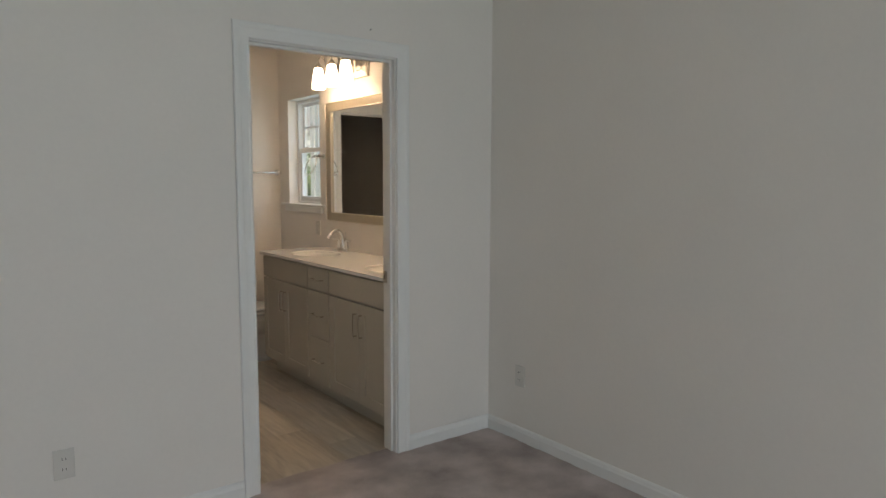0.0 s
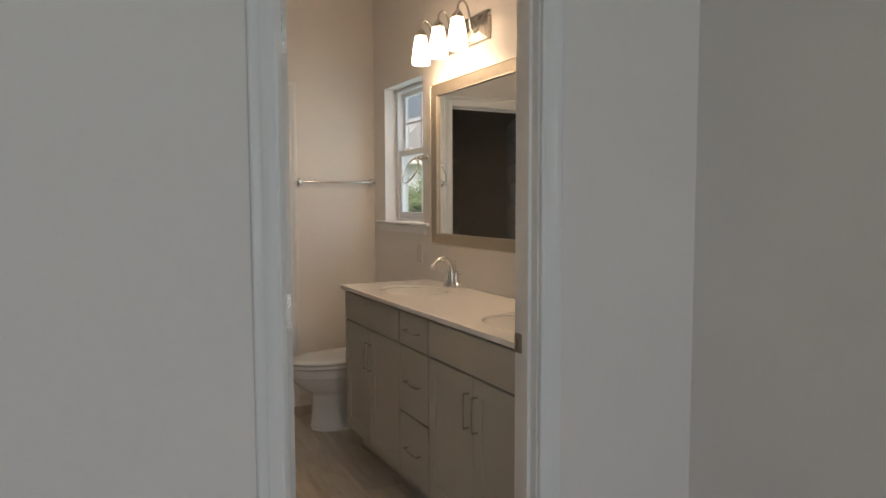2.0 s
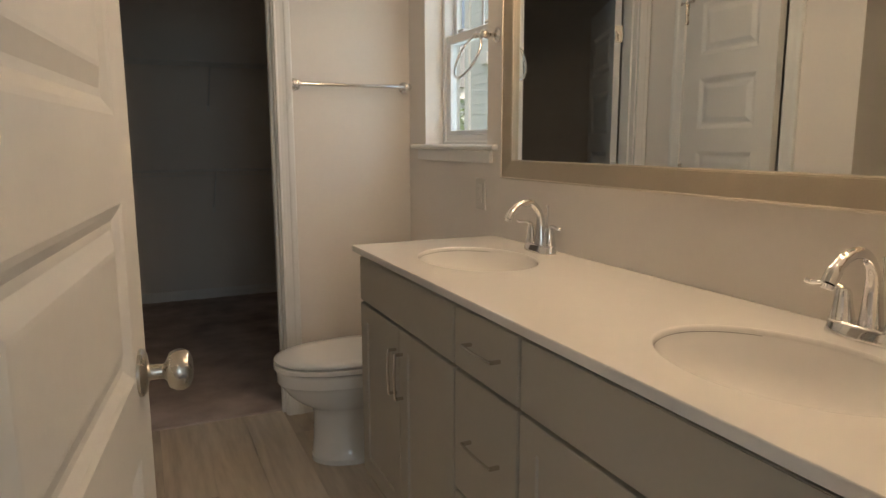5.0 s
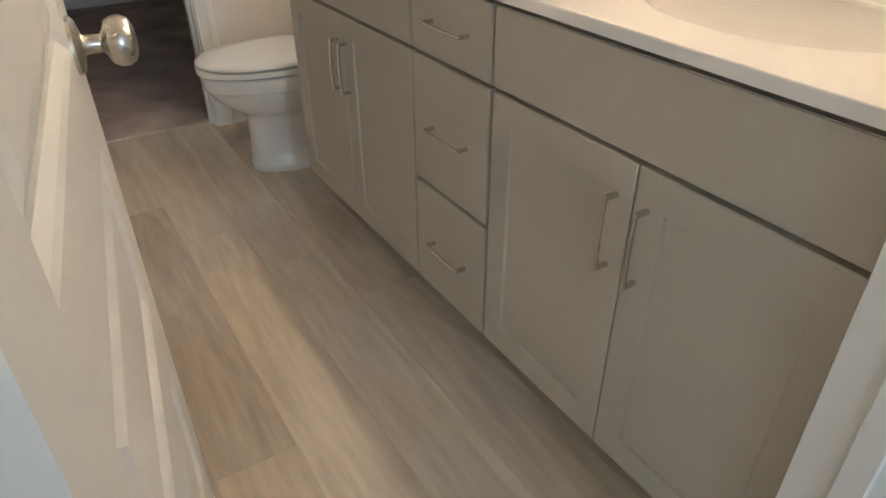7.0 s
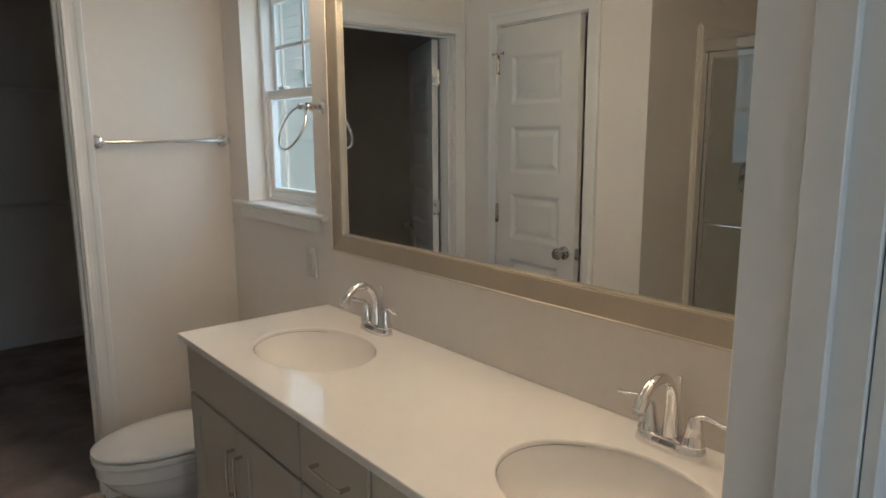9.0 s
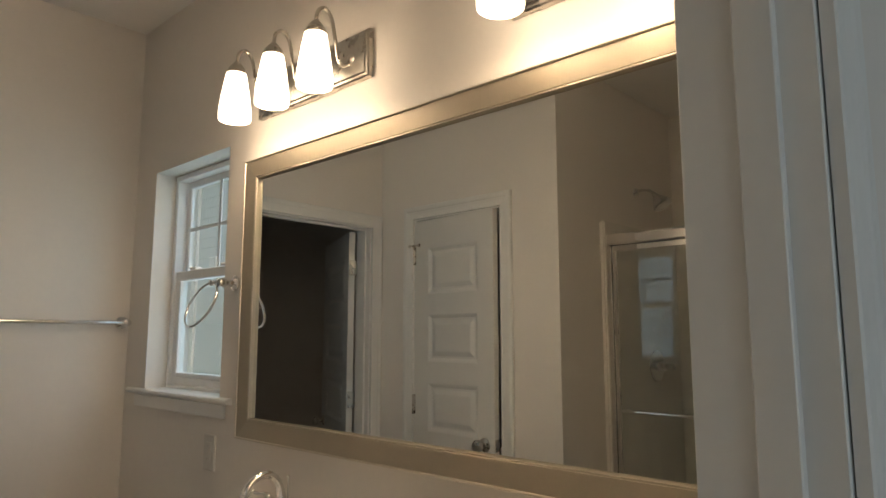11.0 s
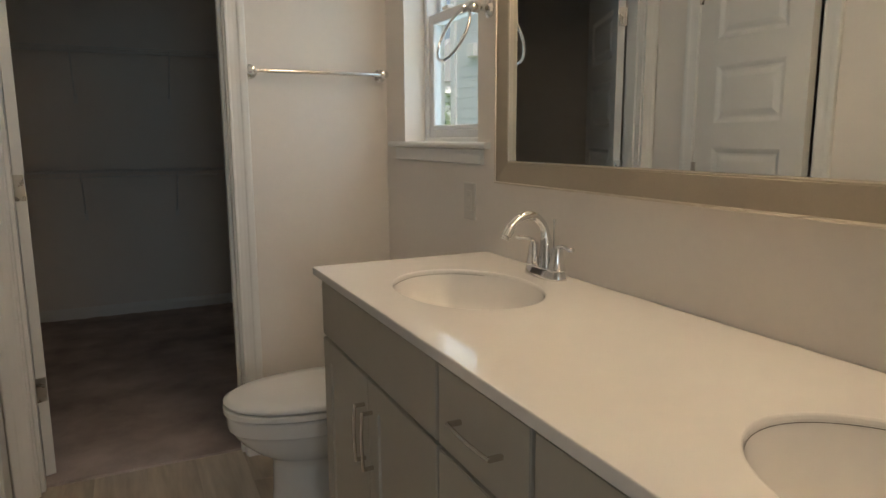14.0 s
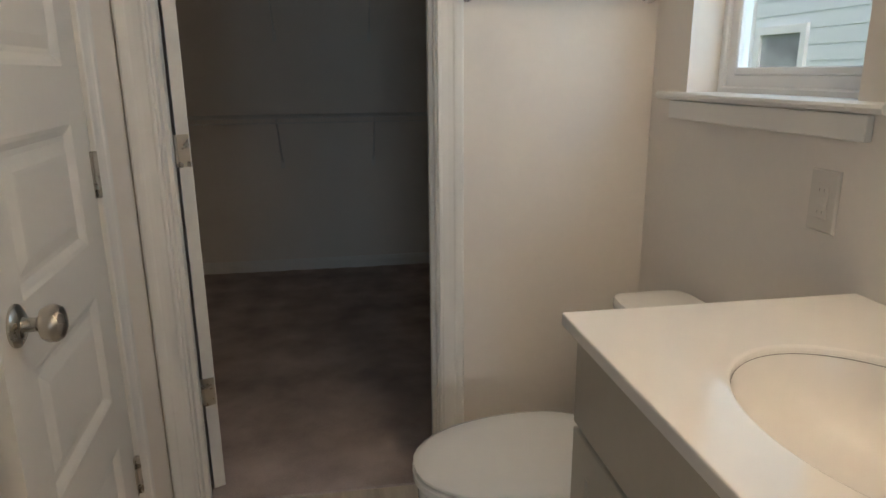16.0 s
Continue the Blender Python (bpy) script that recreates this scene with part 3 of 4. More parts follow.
def countertop():
    c = thing("sink_countertop", Matrix.Identity(4), "glossy white cultured marble double-sink vanity top", "countertop")
    x0, x1, y0, y1, e = 1.976, XR - 0.001, YD + 0.001, 4.938, 0.004
    zt, zb = CT, CT - 0.022
    bm = bmesh.new()
    xa, xb = x0 + e, x1
    cut = (SINKS[0][1] + SINKS[1][1]) / 2
    for (cx, cy), (ya, yb) in zip(SINKS, ((cut, y1 - e), (y0, cut))):
        angs = sorted({round(2 * math.pi * i / 64, 6) for i in range(64)} | {round(math.atan2(yy - cy, xx - cx) % (2 * math.pi), 6) for xx in (xa, xb) for yy in (ya, yb)})
        inner, outer = [], []
        for a in angs:
            c_, s_ = math.cos(a), math.sin(a)
            k = min(((xb - cx) / c_ if c_ > 1e-9 else (xa - cx) / c_ if c_ < -1e-9 else 9), ((yb - cy) / s_ if s_ > 1e-9 else (ya - cy) / s_ if s_ < -1e-9 else 9))
            outer.append(Vector((cx + k * c_, cy + k * s_, zt)))
            inner.append((c_, s_))
        rings = [outer]
        for grow, z in ((1.03, zt), (1.015, zt - 0.0008), (1.005, zt - 0.003), (1.0, zt - 0.007), (1.0, zt - 0.011)):
            rings.append([Vector((cx + SA * grow * c_, cy + SB * grow * s_, z)) for c_, s_ in inner])
        loft(bm, rings, cap=False)
    # rounded front and far edges
    prof = [(0.0, 0.0), (0.6, 0.08), (0.9, 0.4), (1.0, 1.0)]
    front = [[Vector((xa - e * u, y, zt - e * v)) for u, v in prof] + [Vector((x0, y, zb + 0.002)), Vector((xa, y, zb))] for y in (y0, y1 - e)]
    loft(bm, front, cap=False, closed=False)
    side = [[Vector((x, y1 - e + e * u, zt - e * v)) for u, v in prof] + [Vector((x, y1, zb + 0.002)), Vector((x, y1 - e, zb))] for x in (xa, x1)]
    loft(bm, side, cap=False, closed=False)
    corner = []
    for k in range(5):
        a = math.pi / 2 * k / 4
        dx, dy = -math.cos(a), math.sin(a)
        corner.append([Vector((xa + dx * e * u, y1 - e + dy * e * u, zt - e * v)) for u, v in prof] + [Vector((xa + dx * e, y1 - e + dy * e, zb + 0.002)), Vector((xa, y1 - e, zb))])
    loft(bm, corner, cap=False, closed=False)
    bm.faces.new([bm.verts.new((xa - e * u, y0, zt - e * v)) for u, v in prof] + [bm.verts.new(p) for p in ((x0, y0, zb + 0.002), (xa, y0, zb), (x1, y0, zb), (x1, y0, zt))])
    bmesh.ops.remove_doubles(bm, verts=bm.verts[:], dist=0.0002)
    bmesh.ops.recalc_face_normals(bm, faces=bm.faces[:])
    part("slab", bm, COUNTER, c)
    for cx, cy in SINKS:
        bm = bmesh.new()
        rings = []
        for u, z in ((1.0, zt - 0.0108), (0.996, zt - 0.016), (0.965, zt - 0.038), (0.91, zt - 0.063), (0.81, zt - 0.088), (0.64, zt - 0.108), (0.40, zt - 0.119), (0.14, zt - 0.123)):
            rings.append(circle(cx, cy, z, SA * u, SB * u, 48))
        loft(bm, rings, cap=False)
        seam = circle(cx, cy, zt - 0.0115, SA * 0.9985, SB * 0.9985, 64)
        part("seam", tube(seam[7:26], 0.0005, 6), SLOT, c, "thin dark joint under the rim")
        b = part("basin", bm, BASIN, c, "white oval undermount basin", smooth=True)
        part("drain", lathe([(0.027, 0.0), (0.026, 0.0015), (0.022, 0.0015), (0.0205, 0.0), (0.019, 0.0025), (0.0, 0.004)], Matrix.Translation((cx, cy, zt - 0.1235)), 28), CHROME, b, "chrome pop-up drain", smooth=True)
    return c


countertop()


def faucet(y):
    f = thing("faucet", Matrix.Translation((2.450, y, CT)), "polished chrome two-handle centerset faucet on the vanity top", "faucet", "vanity faucets")
    bm = bmesh.new()
    loft(bm, [circle(0, 0, z, a, b, 40, 2.6) for z, a, b in ((0.0005, 0.027, 0.0740), (0.005, 0.0275, 0.0750), (0.022, 0.0225, 0.0705), (0.0255, 0.0210, 0.0690), (0.0270, 0.0185, 0.0665))])
    part("base", bm, CHROME, f, smooth=True)
    for s in (-1, 1):
        bm = bmesh.new()
        loft(bm, [circle(0, s * 0.048 + s * o, z, r, r * 1.05, 24) for z, r, o in ((0.0255, 0.0215, 0), (0.0275, 0.0218, 0), (0.0295, 0.0200, 0), (0.044, 0.0172, 0.0005), (0.060, 0.0145, 0.001), (0.074, 0.013, 0.0015), (0.081, 0.010, 0.002), (0.083, 0.004, 0.002))])
        post = part("handle_post", bm, CHROME, f, smooth=True)
        pts = spline([(0, s * 0.046, 0.066), (0, s * 0.051, 0.079), (-0.001, s * 0.068, 0.086), (-0.003, s * 0.086, 0.0855), (-0.006, s * 0.105, 0.083), (-0.008, s * 0.118, 0.085)], 5)
        n = len(pts)
        part("lever", tube(pts, [0.0098 - 0.0043 * math.sin(math.pi * 0.5 * k / (n - 1)) + (0.0015 if k > 0.7 * n else 0) for k in range(n - 1)] + [0.003], 14, 0.72), CHROME, post, smooth=True)
    pts = spline([(0.004, 0, 0.018), (0.003, 0, 0.055), (0.000, 0, 0.098), (-0.010, 0, 0.130), (-0.036, 0, 0.152), (-0.070, 0, 0.150), (-0.096, 0, 0.132), (-0.112, 0, 0.108)], 6)
    n = len(pts)
    part("spout", tube(pts, [0.0205 - 0.0100 * min(1, k / (0.36 * n)) + (0.0022 if k > 0.85 * n else 0) for k in range(n)], 20), CHROME, f, smooth=True)
    part("aerator", lathe([(0.0095, 0.0), (0.0095, 0.006), (0.0, 0.006)], Matrix.Translation((-0.1125, 0, 0.1065)) @ Matrix.Rotation(math.radians(205), 4, "Y"), 16), CHROME, f, smooth=True)
    part("lift_rod", lathe([(0.0022, 0.02), (0.0022, 0.130), (0.0036, 0.135), (0.0045, 0.141), (0.0, 0.143)], Matrix.Translation((0.024, 0, 0)), 12), CHROME, f, smooth=True)


faucet(4.544)
faucet(3.532)


# ---- mirror ----
def mirror():
    m = thing("wall_mirror", Matrix.Identity(4), "large rectangular wall mirror in a champagne-silver frame", "mirror")
    y0, y1, z0, z1 = 3.205, 4.852, 1.103, 1.980
    xf = XR - 0.001
    prof = [(0.0, 0.0, 0), (0.0, 0.022, 0), (0.002, 0.0245, 0), (0.005, 0.0228, 0), (0.057, 0.0175, 0), (0.0585, 0.0155, 0), (0.0605, 0.016, 0), (0.063, 0.0145, 0), (0.063, 0.0, 0)]
    corners = [(y0, z0, 1, 1), (y1, z0, -1, 1), (y1, z1, -1, -1), (y0, z1, 1, -1)]
    for i in range(4):
        bm = bmesh.new()
        rr = []
        for (y, z, sy, sz) in (corners[i], corners[(i + 1) % 4]):
            rr.append([Vector((xf - d, y + sy * u, z + sz * u)) for u, d, _ in prof])
        loft(bm, rr)
        bmesh.ops.recalc_face_normals(bm, faces=bm.faces[:])
        part("frame_rail", bm, FRAME_METAL, m, "champagne-silver frame moulding")
    for nm, u, d, r in (("outer_bead", 0.0030, 0.0240, 0.0030), ("inner_bead", 0.0612, 0.0152, 0.0016)):
        bm = bmesh.new()
        for i in range(4):
            (ya, za, sa, ta), (yb, zb, sb, tb) = corners[i], corners[(i + 1) % 4]
            sweep(bm, [(xf - d, ya + sa * u, za + ta * u), (xf - d, yb + sb * u, zb + tb * u)], r, 8)
        part(nm, bm, FRAME_EDGE, m, "bright metallic bead")
    part("mirror_glass", one_box(xf - 0.0045, xf - 0.0015, y0 + 0.0635, y1 - 0.0635, z0 + 0.0635, z1 - 0.0635), MIRROR, m, "silvered mirror glass")


mirror()


# ---- vanity lights ----
def vanity_light(yc, group):
    v = thing("vanity_light", Matrix.Translation((XR, yc, 2.18)), "three-light brushed nickel vanity fixture with lit frosted glass shades", "wall lamp", group)
    bm = bmesh.new()
    r = [[Vector((-d, sy * (0.272 - i), sz * (0.068 - i))) for sy, sz in ((-1, -1), (1, -1), (1, 1), (-1, 1))] for i, d in ((0, 0.001), (0, 0.016), (0.004, 0.020), (0.010, 0.020), (0.014, 0.024))]
    loft(bm, r)
    bmesh.ops.recalc_face_normals(bm, faces=bm.faces[:])
    part("back_plate", bm, NICKEL, v, "brushed nickel back plate")
    for dy in (-0.2, 0.0, 0.2):
        arm = part("arm", tube(spline([(-0.022, dy, -0.005), (-0.045, dy, -0.030), (-0.066, dy, -0.018), (-0.078, dy, 0.040), (-0.092, dy, 0.092), (-0.115, dy, 0.112), (-0.137, dy, 0.094), (-0.142, dy, 0.060)], 6), 0.0052, 12), NICKEL, v, "curved nickel arm", smooth=True)
        part("rosette", lathe([(0.018, 0), (0.017, 0.004), (0.008, 0.008), (0.0, 0.009)], Matrix.Translation((-0.020, dy, -0.005)) @ Matrix.Rotation(-math.pi / 2, 4, "Y"), 16), NICKEL, arm, smooth=True)
        part("cap", lathe([(0.006, 0.068), (0.010, 0.064), (0.022, 0.050), (0.030, 0.034), (0.031, 0.028), (0.0, 0.028)], Matrix.Translation((-0.142, dy, 0)), 24), NICKEL, v, "nickel shade cap", smooth=True)
        part("shade", lathe([(0.026, 0.030), (0.030, 0.026), (0.036, -0.005), (0.0425, -0.045), (0.0475, -0.085), (0.0485, -0.112), (0.047, -0.118), (0.043, -0.119), (0.040, -0.112), (0.030, -0.02), (0.0, 0.0)], Matrix.Translation((-0.142, dy, 0)), 28), SHADE_GLASS, v, "lit frosted white glass shade", smooth=True)


def bulb(y):
    ob = new("bulb_light", bpy.data.lights.new("bulb_light", "POINT"))
    ob.data.energy, ob.data.color, ob.data.shadow_soft_size = BULB, (1.0, 0.775, 0.55), 0.022
    ob.location = (XR - 0.142, y, 2.18 - 0.110)


vanity_light(4.522, "vanity lights")
vanity_light(3.505, "vanity lights")
for yl in (4.722, 4.522, 4.322, 3.705, 3.505, 3.305):
    bulb(yl)


# ---- bathroom window ----
def bath_window():
    w = thing("window_1", Matrix.Identity(4), "white vinyl single-hung window with a gridded upper sash", "window", kind="structure")
    xo, xi = XR + 0.155, XR + 0.080
    f = 0.022
    y0, y1, z0, z1 = W0 + 0.002, W1 - 0.002, WZ0 + 0.001, WZ1 - 0.002

    def rect_frame(name, x0, x1, a0, a1, c0, c1, wd, parent, bev=0.004):
        bm = bmesh.new()
        rr = []
        for i, x in ((0, x1), (0, x0 + bev), (bev, x0), (wd - bev, x0), (wd, x0 + bev), (wd, x1)):
            rr.append([Vector((x, a0 + i, c0 + i)), Vector((x, a1 - i, c0 + i)), Vector((x, a1 - i, c1 - i)), Vector((x, a0 + i, c1 - i))])
        loft(bm, rr, cap=False)
        bmesh.ops.recalc_face_normals(bm, faces=bm.faces[:])
        return part(name, bm, VINYL, parent)
    rect_frame("window_frame", xi, xo, y0, y1, z0, z1, f, w)
    zm = 1.655
    up = rect_frame("upper_sash", xi + 0.045, xo - 0.005, y0 + f - 0.004, y1 - f + 0.004, zm - 0.012, z1 - f + 0.004, 0.030, w)
    lo = rect_frame("lower_sash", xi + 0.012, xi + 0.042, y0 + f - 0.004, y1 - f + 0.004, z0 + f - 0.010, zm + 0.018, 0.038, w)
    ga, gb = y0 + f + 0.026, y1 - f - 0.026
    p1 = part("pane", one_box(xi + 0.053, xi + 0.057, ga, gb, zm + 0.018, z1 - f - 0.026), GLASS, up, "clear glass")
    p2 = part("pane", one_box(xi + 0.024, xi + 0.028, ga + 0.008, gb - 0.008, z0 + f + 0.028, zm - 0.020), GLASS, lo, "clear glass")
    part("bottom_rail", one_box(xi + 0.010, xi + 0.041, ga + 0.0085, gb - 0.0085, z0 + f + 0.027, 1.275, bevel=0.003, seg=1), VINYL, lo)
    for p in (p1, p2):
        p.visible_shadow = False
    ym, zmm = (ga + gb) / 2, (zm + 0.018 + z1 - f - 0.026) / 2
    part("muntin", one_box(xi + 0.046, xi + 0.0525, ym - 0.008, ym + 0.008, zm + 0.018, z1 - f - 0.026, bevel=0.002, seg=1), VINYL, up)
    part("muntin", one_box(xi + 0.0465, xi + 0.0525, ga, ym - 0.0085, zmm - 0.008, zmm + 0.008, bevel=0.002, seg=1), VINYL, up)
    part("muntin", one_box(xi + 0.0465, xi + 0.0525, ym + 0.0085, gb, zmm - 0.008, zmm + 0.008, bevel=0.002, seg=1), VINYL, up)
    for yy in (ym - 0.12, ym + 0.12):
        part("sash_lock", one_box(xi + 0.006, xi + 0.034, yy - 0.025, yy + 0.025, zm + 0.0185, zm + 0.030, bevel=0.004), VINYL, lo)
    return w


bath_window()
bm = bmesh.new()
loft(bm, [[Vector((x, y, z)) for x, z in ((XR + 0.079, 1.196), (XR + 0.079, 1.2165), (XR - 0.015, 1.2165), (XR - 0.022, 1.213), (XR - 0.024, 1.207), (XR - 0.022, 1.200), (XR - 0.016, 1.197))] for y in (W0 + 0.001, W1 - 0.001)])
loft(bm, [[Vector((x, y, z)) for x, z in ((XR - 0.0005, 1.196), (XR - 0.0005, 1.2165), (XR - 0.015, 1.2165), (XR - 0.022, 1.213), (XR - 0.024, 1.207), (XR - 0.022, 1.200), (XR - 0.016, 1.197))] for y in (4.918, W0 + 0.0005)])
loft(bm, [[Vector((x, y, z)) for x, z in ((XR - 0.0005, 1.196), (XR - 0.0005, 1.2165), (XR - 0.015, 1.2165), (XR - 0.022, 1.213), (XR - 0.024, 1.207), (XR - 0.022, 1.200), (XR - 0.016, 1.197))] for y in (W1 - 0.0005, 5.692)])
tagged(part("window_sill", bm, TRIM), "white painted window stool below the window", "window sill", kind="structure")
tagged(part("trim_apron", one_box(XR - 0.015, XR - 0.0005, 4.953, 5.628, 1.150, 1.1955, bevel=0.003), TRIM), "white painted apron below the window sill", "trim", kind="structure")


# ---- toilet ----
def egg(cx, cy, z, front, back, half, n=40):
    """A plan shape that is long towards -x."""
    out = []
    for i in range(n):
        a = 2 * math.pi * i / n
        c, s = math.cos(a), math.sin(a)
        r = back if c > 0 else front
        k = 0.86 if c > 0 else 1.0
        out.append(Vector((cx + r * math.copysign(abs(c) ** k, c), cy + half * math.copysign(abs(s) ** 0.92, s), z)))
    return out


def toilet():
    ty = 5.284
    t = thing("toilet", Matrix.Translation((0, ty, 0)), "white porcelain two-piece toilet with an elongated closed lid", "toilet")
    bm = bmesh.new()
    rows = ((0.001, 2.074, 0.176, 0.25, 0.118), (0.020, 2.074, 0.177, 0.25, 0.119), (0.026, 2.074, 0.172, 0.245, 0.114), (0.10, 2.074, 0.166, 0.24, 0.104), (0.19, 2.074, 0.164, 0.24, 0.100), (0.212, 2.074, 0.170, 0.238, 0.105),
            (0.228, 2.074, 0.190, 0.236, 0.122), (0.248, 2.074, 0.222, 0.232, 0.142), (0.280, 2.074, 0.258, 0.225, 0.161), (0.315, 2.074, 0.284, 0.215, 0.173), (0.328, 2.074, 0.290, 0.21, 0.177), (0.332, 2.074, 0.298, 0.21, 0.182), (0.374, 2.074, 0.301, 0.21, 0.183), (0.380, 2.074, 0.296, 0.21, 0.178))
    loft(bm, [egg(c, 0, z, f, b, h) for z, c, f, b, h in rows])
    part("bowl", bm, PORCELAIN, t, smooth=True)
    for nm, lab, rows in (("seat", "white seat ring", ((0.3842, 0.150, 0.12, 0.10), (0.3845, 0.305, 0.19, 0.181), (0.3865, 0.310, 0.192, 0.186), (0.4015, 0.310, 0.192, 0.186), (0.4040, 0.307, 0.190, 0.183), (0.4045, 0.303, 0.188, 0.179), (0.4047, 0.10, 0.08, 0.06))),
                          ("lid", "white closed lid", ((0.4080, 0.10, 0.08, 0.06), (0.4082, 0.301, 0.188, 0.179), (0.4125, 0.307, 0.190, 0.184), (0.419, 0.308, 0.190, 0.184), (0.4235, 0.304, 0.188, 0.181), (0.4275, 0.290, 0.18, 0.170), (0.430, 0.22, 0.15, 0.13), (0.431, 0.1, 0.08, 0.06)))):
        bm = bmesh.new()
        loft(bm, [egg(2.074, 0, z, f, b, h) for z, f, b, h in rows])
        part(nm, bm, PORCELAIN, t, lab, smooth=True)
    bm = bmesh.new()
    loft(bm, [[Vector((2.385 + 0.098 * x, 0.180 * y, z)) for x, y in rr] for z, rr in ((zz, [(p.x * k, p.y * k) for p in circle(0, 0, 0, 1, 1, 40, 6)]) for zz, k in ((0.385, 0.90), (0.40, 0.93), (0.68, 1.0), (0.702, 1.0)))])
    part("tank", bm, PORCELAIN, t, smooth=True)
    bm = bmesh.new()
    loft(bm, [[Vector((2.385 + 0.104 * p.x * k, 0.188 * p.y * k, z)) for p in circle(0, 0, 0, 1, 1, 40, 6)] for z, k in ((0.703, 0.985), (0.707, 1.0), (0.722, 1.0), (0.730, 0.97), (0.732, 0.90))])
    part("tank_lid", bm, PORCELAIN, t, "white tank lid", smooth=True)
    bm = bmesh.new()
    sweep(bm, [(2.282, 0.15, 0.665), (2.268, 0.15, 0.665)], 0.011, 14)
    sweep(bm, spline([(2.268, 0.155, 0.665), (2.264, 0.12, 0.663), (2.262, 0.075, 0.659)], 4), 0.006, 10)
    part("flush_lever", bm, CHROME, t, "chrome flush lever", smooth=True)
    for s in (-1, 1):
        part("bolt_cap", lathe([(0.013, 0.018), (0.013, 0.026), (0.008, 0.034), (0.0, 0.036)], Matrix.Translation((2.16, s * 0.118, 0)), 14), PORCELAIN, t, smooth=True)
        part("seat_hinge", one_box(2.215, 2.245, s * 0.075 - 0.018, s * 0.075 + 0.018, 0.3815, 0.420, bevel=0.005), PORCELAIN, t)


toilet()


# ---- towel bar and ring ----
def post_profile(l):
    return [(0.0255, 0.0), (0.0255, 0.005), (0.021, 0.009), (0.012, 0.013), (0.0095, 0.020), (0.0095, l - 0.018), (0.014, l - 0.012), (0.0165, l), (0.014, l + 0.012), (0.0, l + 0.016)]


tb = thing("towel_bar", Matrix.Translation((0, YF, 1.470)), "polished chrome towel bar on the wall above the toilet", "towel bar")
for x in (1.980, 2.478):
    part("post", lathe(post_profile(0.055), Matrix.Translation((x, -0.0005, 0)) @ Matrix.Rotation(math.pi / 2, 4, "X")), CHROME, tb, smooth=True)
part("bar", tube([(1.980, -0.055, 0), (2.478, -0.055, 0)], 0.008, 16), CHROME, tb, smooth=True)

tagged(part("nail", tube([(1.785, YB - 0.012, 2.108), (1.785, YB - 0.026, 2.111)], 0.0016, 8), SLOT), "small bent nail in the door casing", "nail")
tr = thing("towel_ring", Matrix.Translation((XR, 4.925, 1.588)), "polished chrome towel ring between window and mirror", "towel ring")
part("post", lathe(post_profile(0.050), Matrix.Translation((-0.0005, 0, 0)) @ Matrix.Rotation(-math.pi / 2, 4, "Y")), CHROME, tr, smooth=True)
arm = bmesh.new()
sweep(arm, [(-0.052, 0, 0), (-0.061, 0.040, 0)], [0.0095, 0.0075], 14)
turned(arm, [(0.0, -0.0125), (0.0075, -0.010), (0.012, 0.0), (0.0075, 0.010), (0.0, 0.0125)], 18, Matrix.Translation((-0.061, 0.042, 0)))
part("knuckle", arm, CHROME, tr, smooth=True)
bm = bmesh.new()
ring = []
for i in range(49):
    a = 2 * math.pi * i / 48
    u, v = 0.0785 * math.sin(a), 0.0785 * (1 - math.cos(a))
    ring.append((-0.061 - 0.42 * v, 0.045 + u, -0.908 * v))
sweep(bm, ring, 0.0045, 10)
part("ring", bm, CHROME, tr, "chrome ring", smooth=True)


# ---- wall plates ----
def outlet(m, label, kind="duplex"):
    o = thing("outlet", m, label, "outlet", "wall plates")
    bm = bmesh.new()
    loft(bm, [[Vector((sx * (0.036 - i), -d, sz * (0.0575 - i))) for sx, sz in ((-1, -1), (1, -1), (1, 1), (-1, 1))] for i, d in ((0, 0.0003), (0, 0.003), (0.003, 0.006), (0.034, 0.0062))])
    bmesh.ops.recalc_face_normals(bm, faces=bm.faces[:])
    part("plate", bm, PLASTIC, o)
    if kind == "duplex":
        for z in (-0.020, 0.020):
            bm = bmesh.new()
            loft(bm, [[Vector((p.x, -0.0063 - d, p.y + z)) for p in circle(0, 0, 0, 0.0165 * k, 0.0135 * k, 20, 3)] for d, k in ((0, 1), (0.0018, 1), (0.0022, 0.95))])
            bmesh.ops.recalc_face_normals(bm, faces=bm.faces[:])
            r = part("receptacle", bm, PLASTIC, o)
            for x, hh in ((-0.006, 0.005), (0.006, 0.004)):
                part("slot", one_box(x - 0.0012, x + 0.0012, -0.0089, -0.0082, z - hh + 0.002, z + hh + 0.002), SLOT, r)
    else:
        r = part("receptacle", one_box(-0.0165, 0.0165, -0.0085, -0.0064, -0.033, 0.033, bevel=0.001, seg=1), PLASTIC, o)
        for z in (-0.02, 0.02):
            for x in (-0.006, 0.006):
                part("slot", one_box(x - 0.0007, x + 0.0007, -0.0087, -0.0084, z - 0.003, z + 0.003), OUTLET_SLOT, r)
        part("test_button", one_box(-0.007, 0.007, -0.0095, -0.0086, -0.005, 0.005, bevel=0.0004, seg=1), PLASTIC, r)
    return o


R90 = Matrix.Rotation(-math.pi / 2, 4, "Z")
outlet(Matrix.Translation((XR, 5.042, 1.036)) @ R90, "white outlet plate on the wall beside the vanity", "decora")
outlet(Matrix.Translation((0.440, YB, 0.340)), "white duplex outlet plate low on the bedroom wall")
outlet(Matrix.Translation((XB, 2.800, 0.362)) @ R90, "white duplex outlet plate low on the bedroom wall")


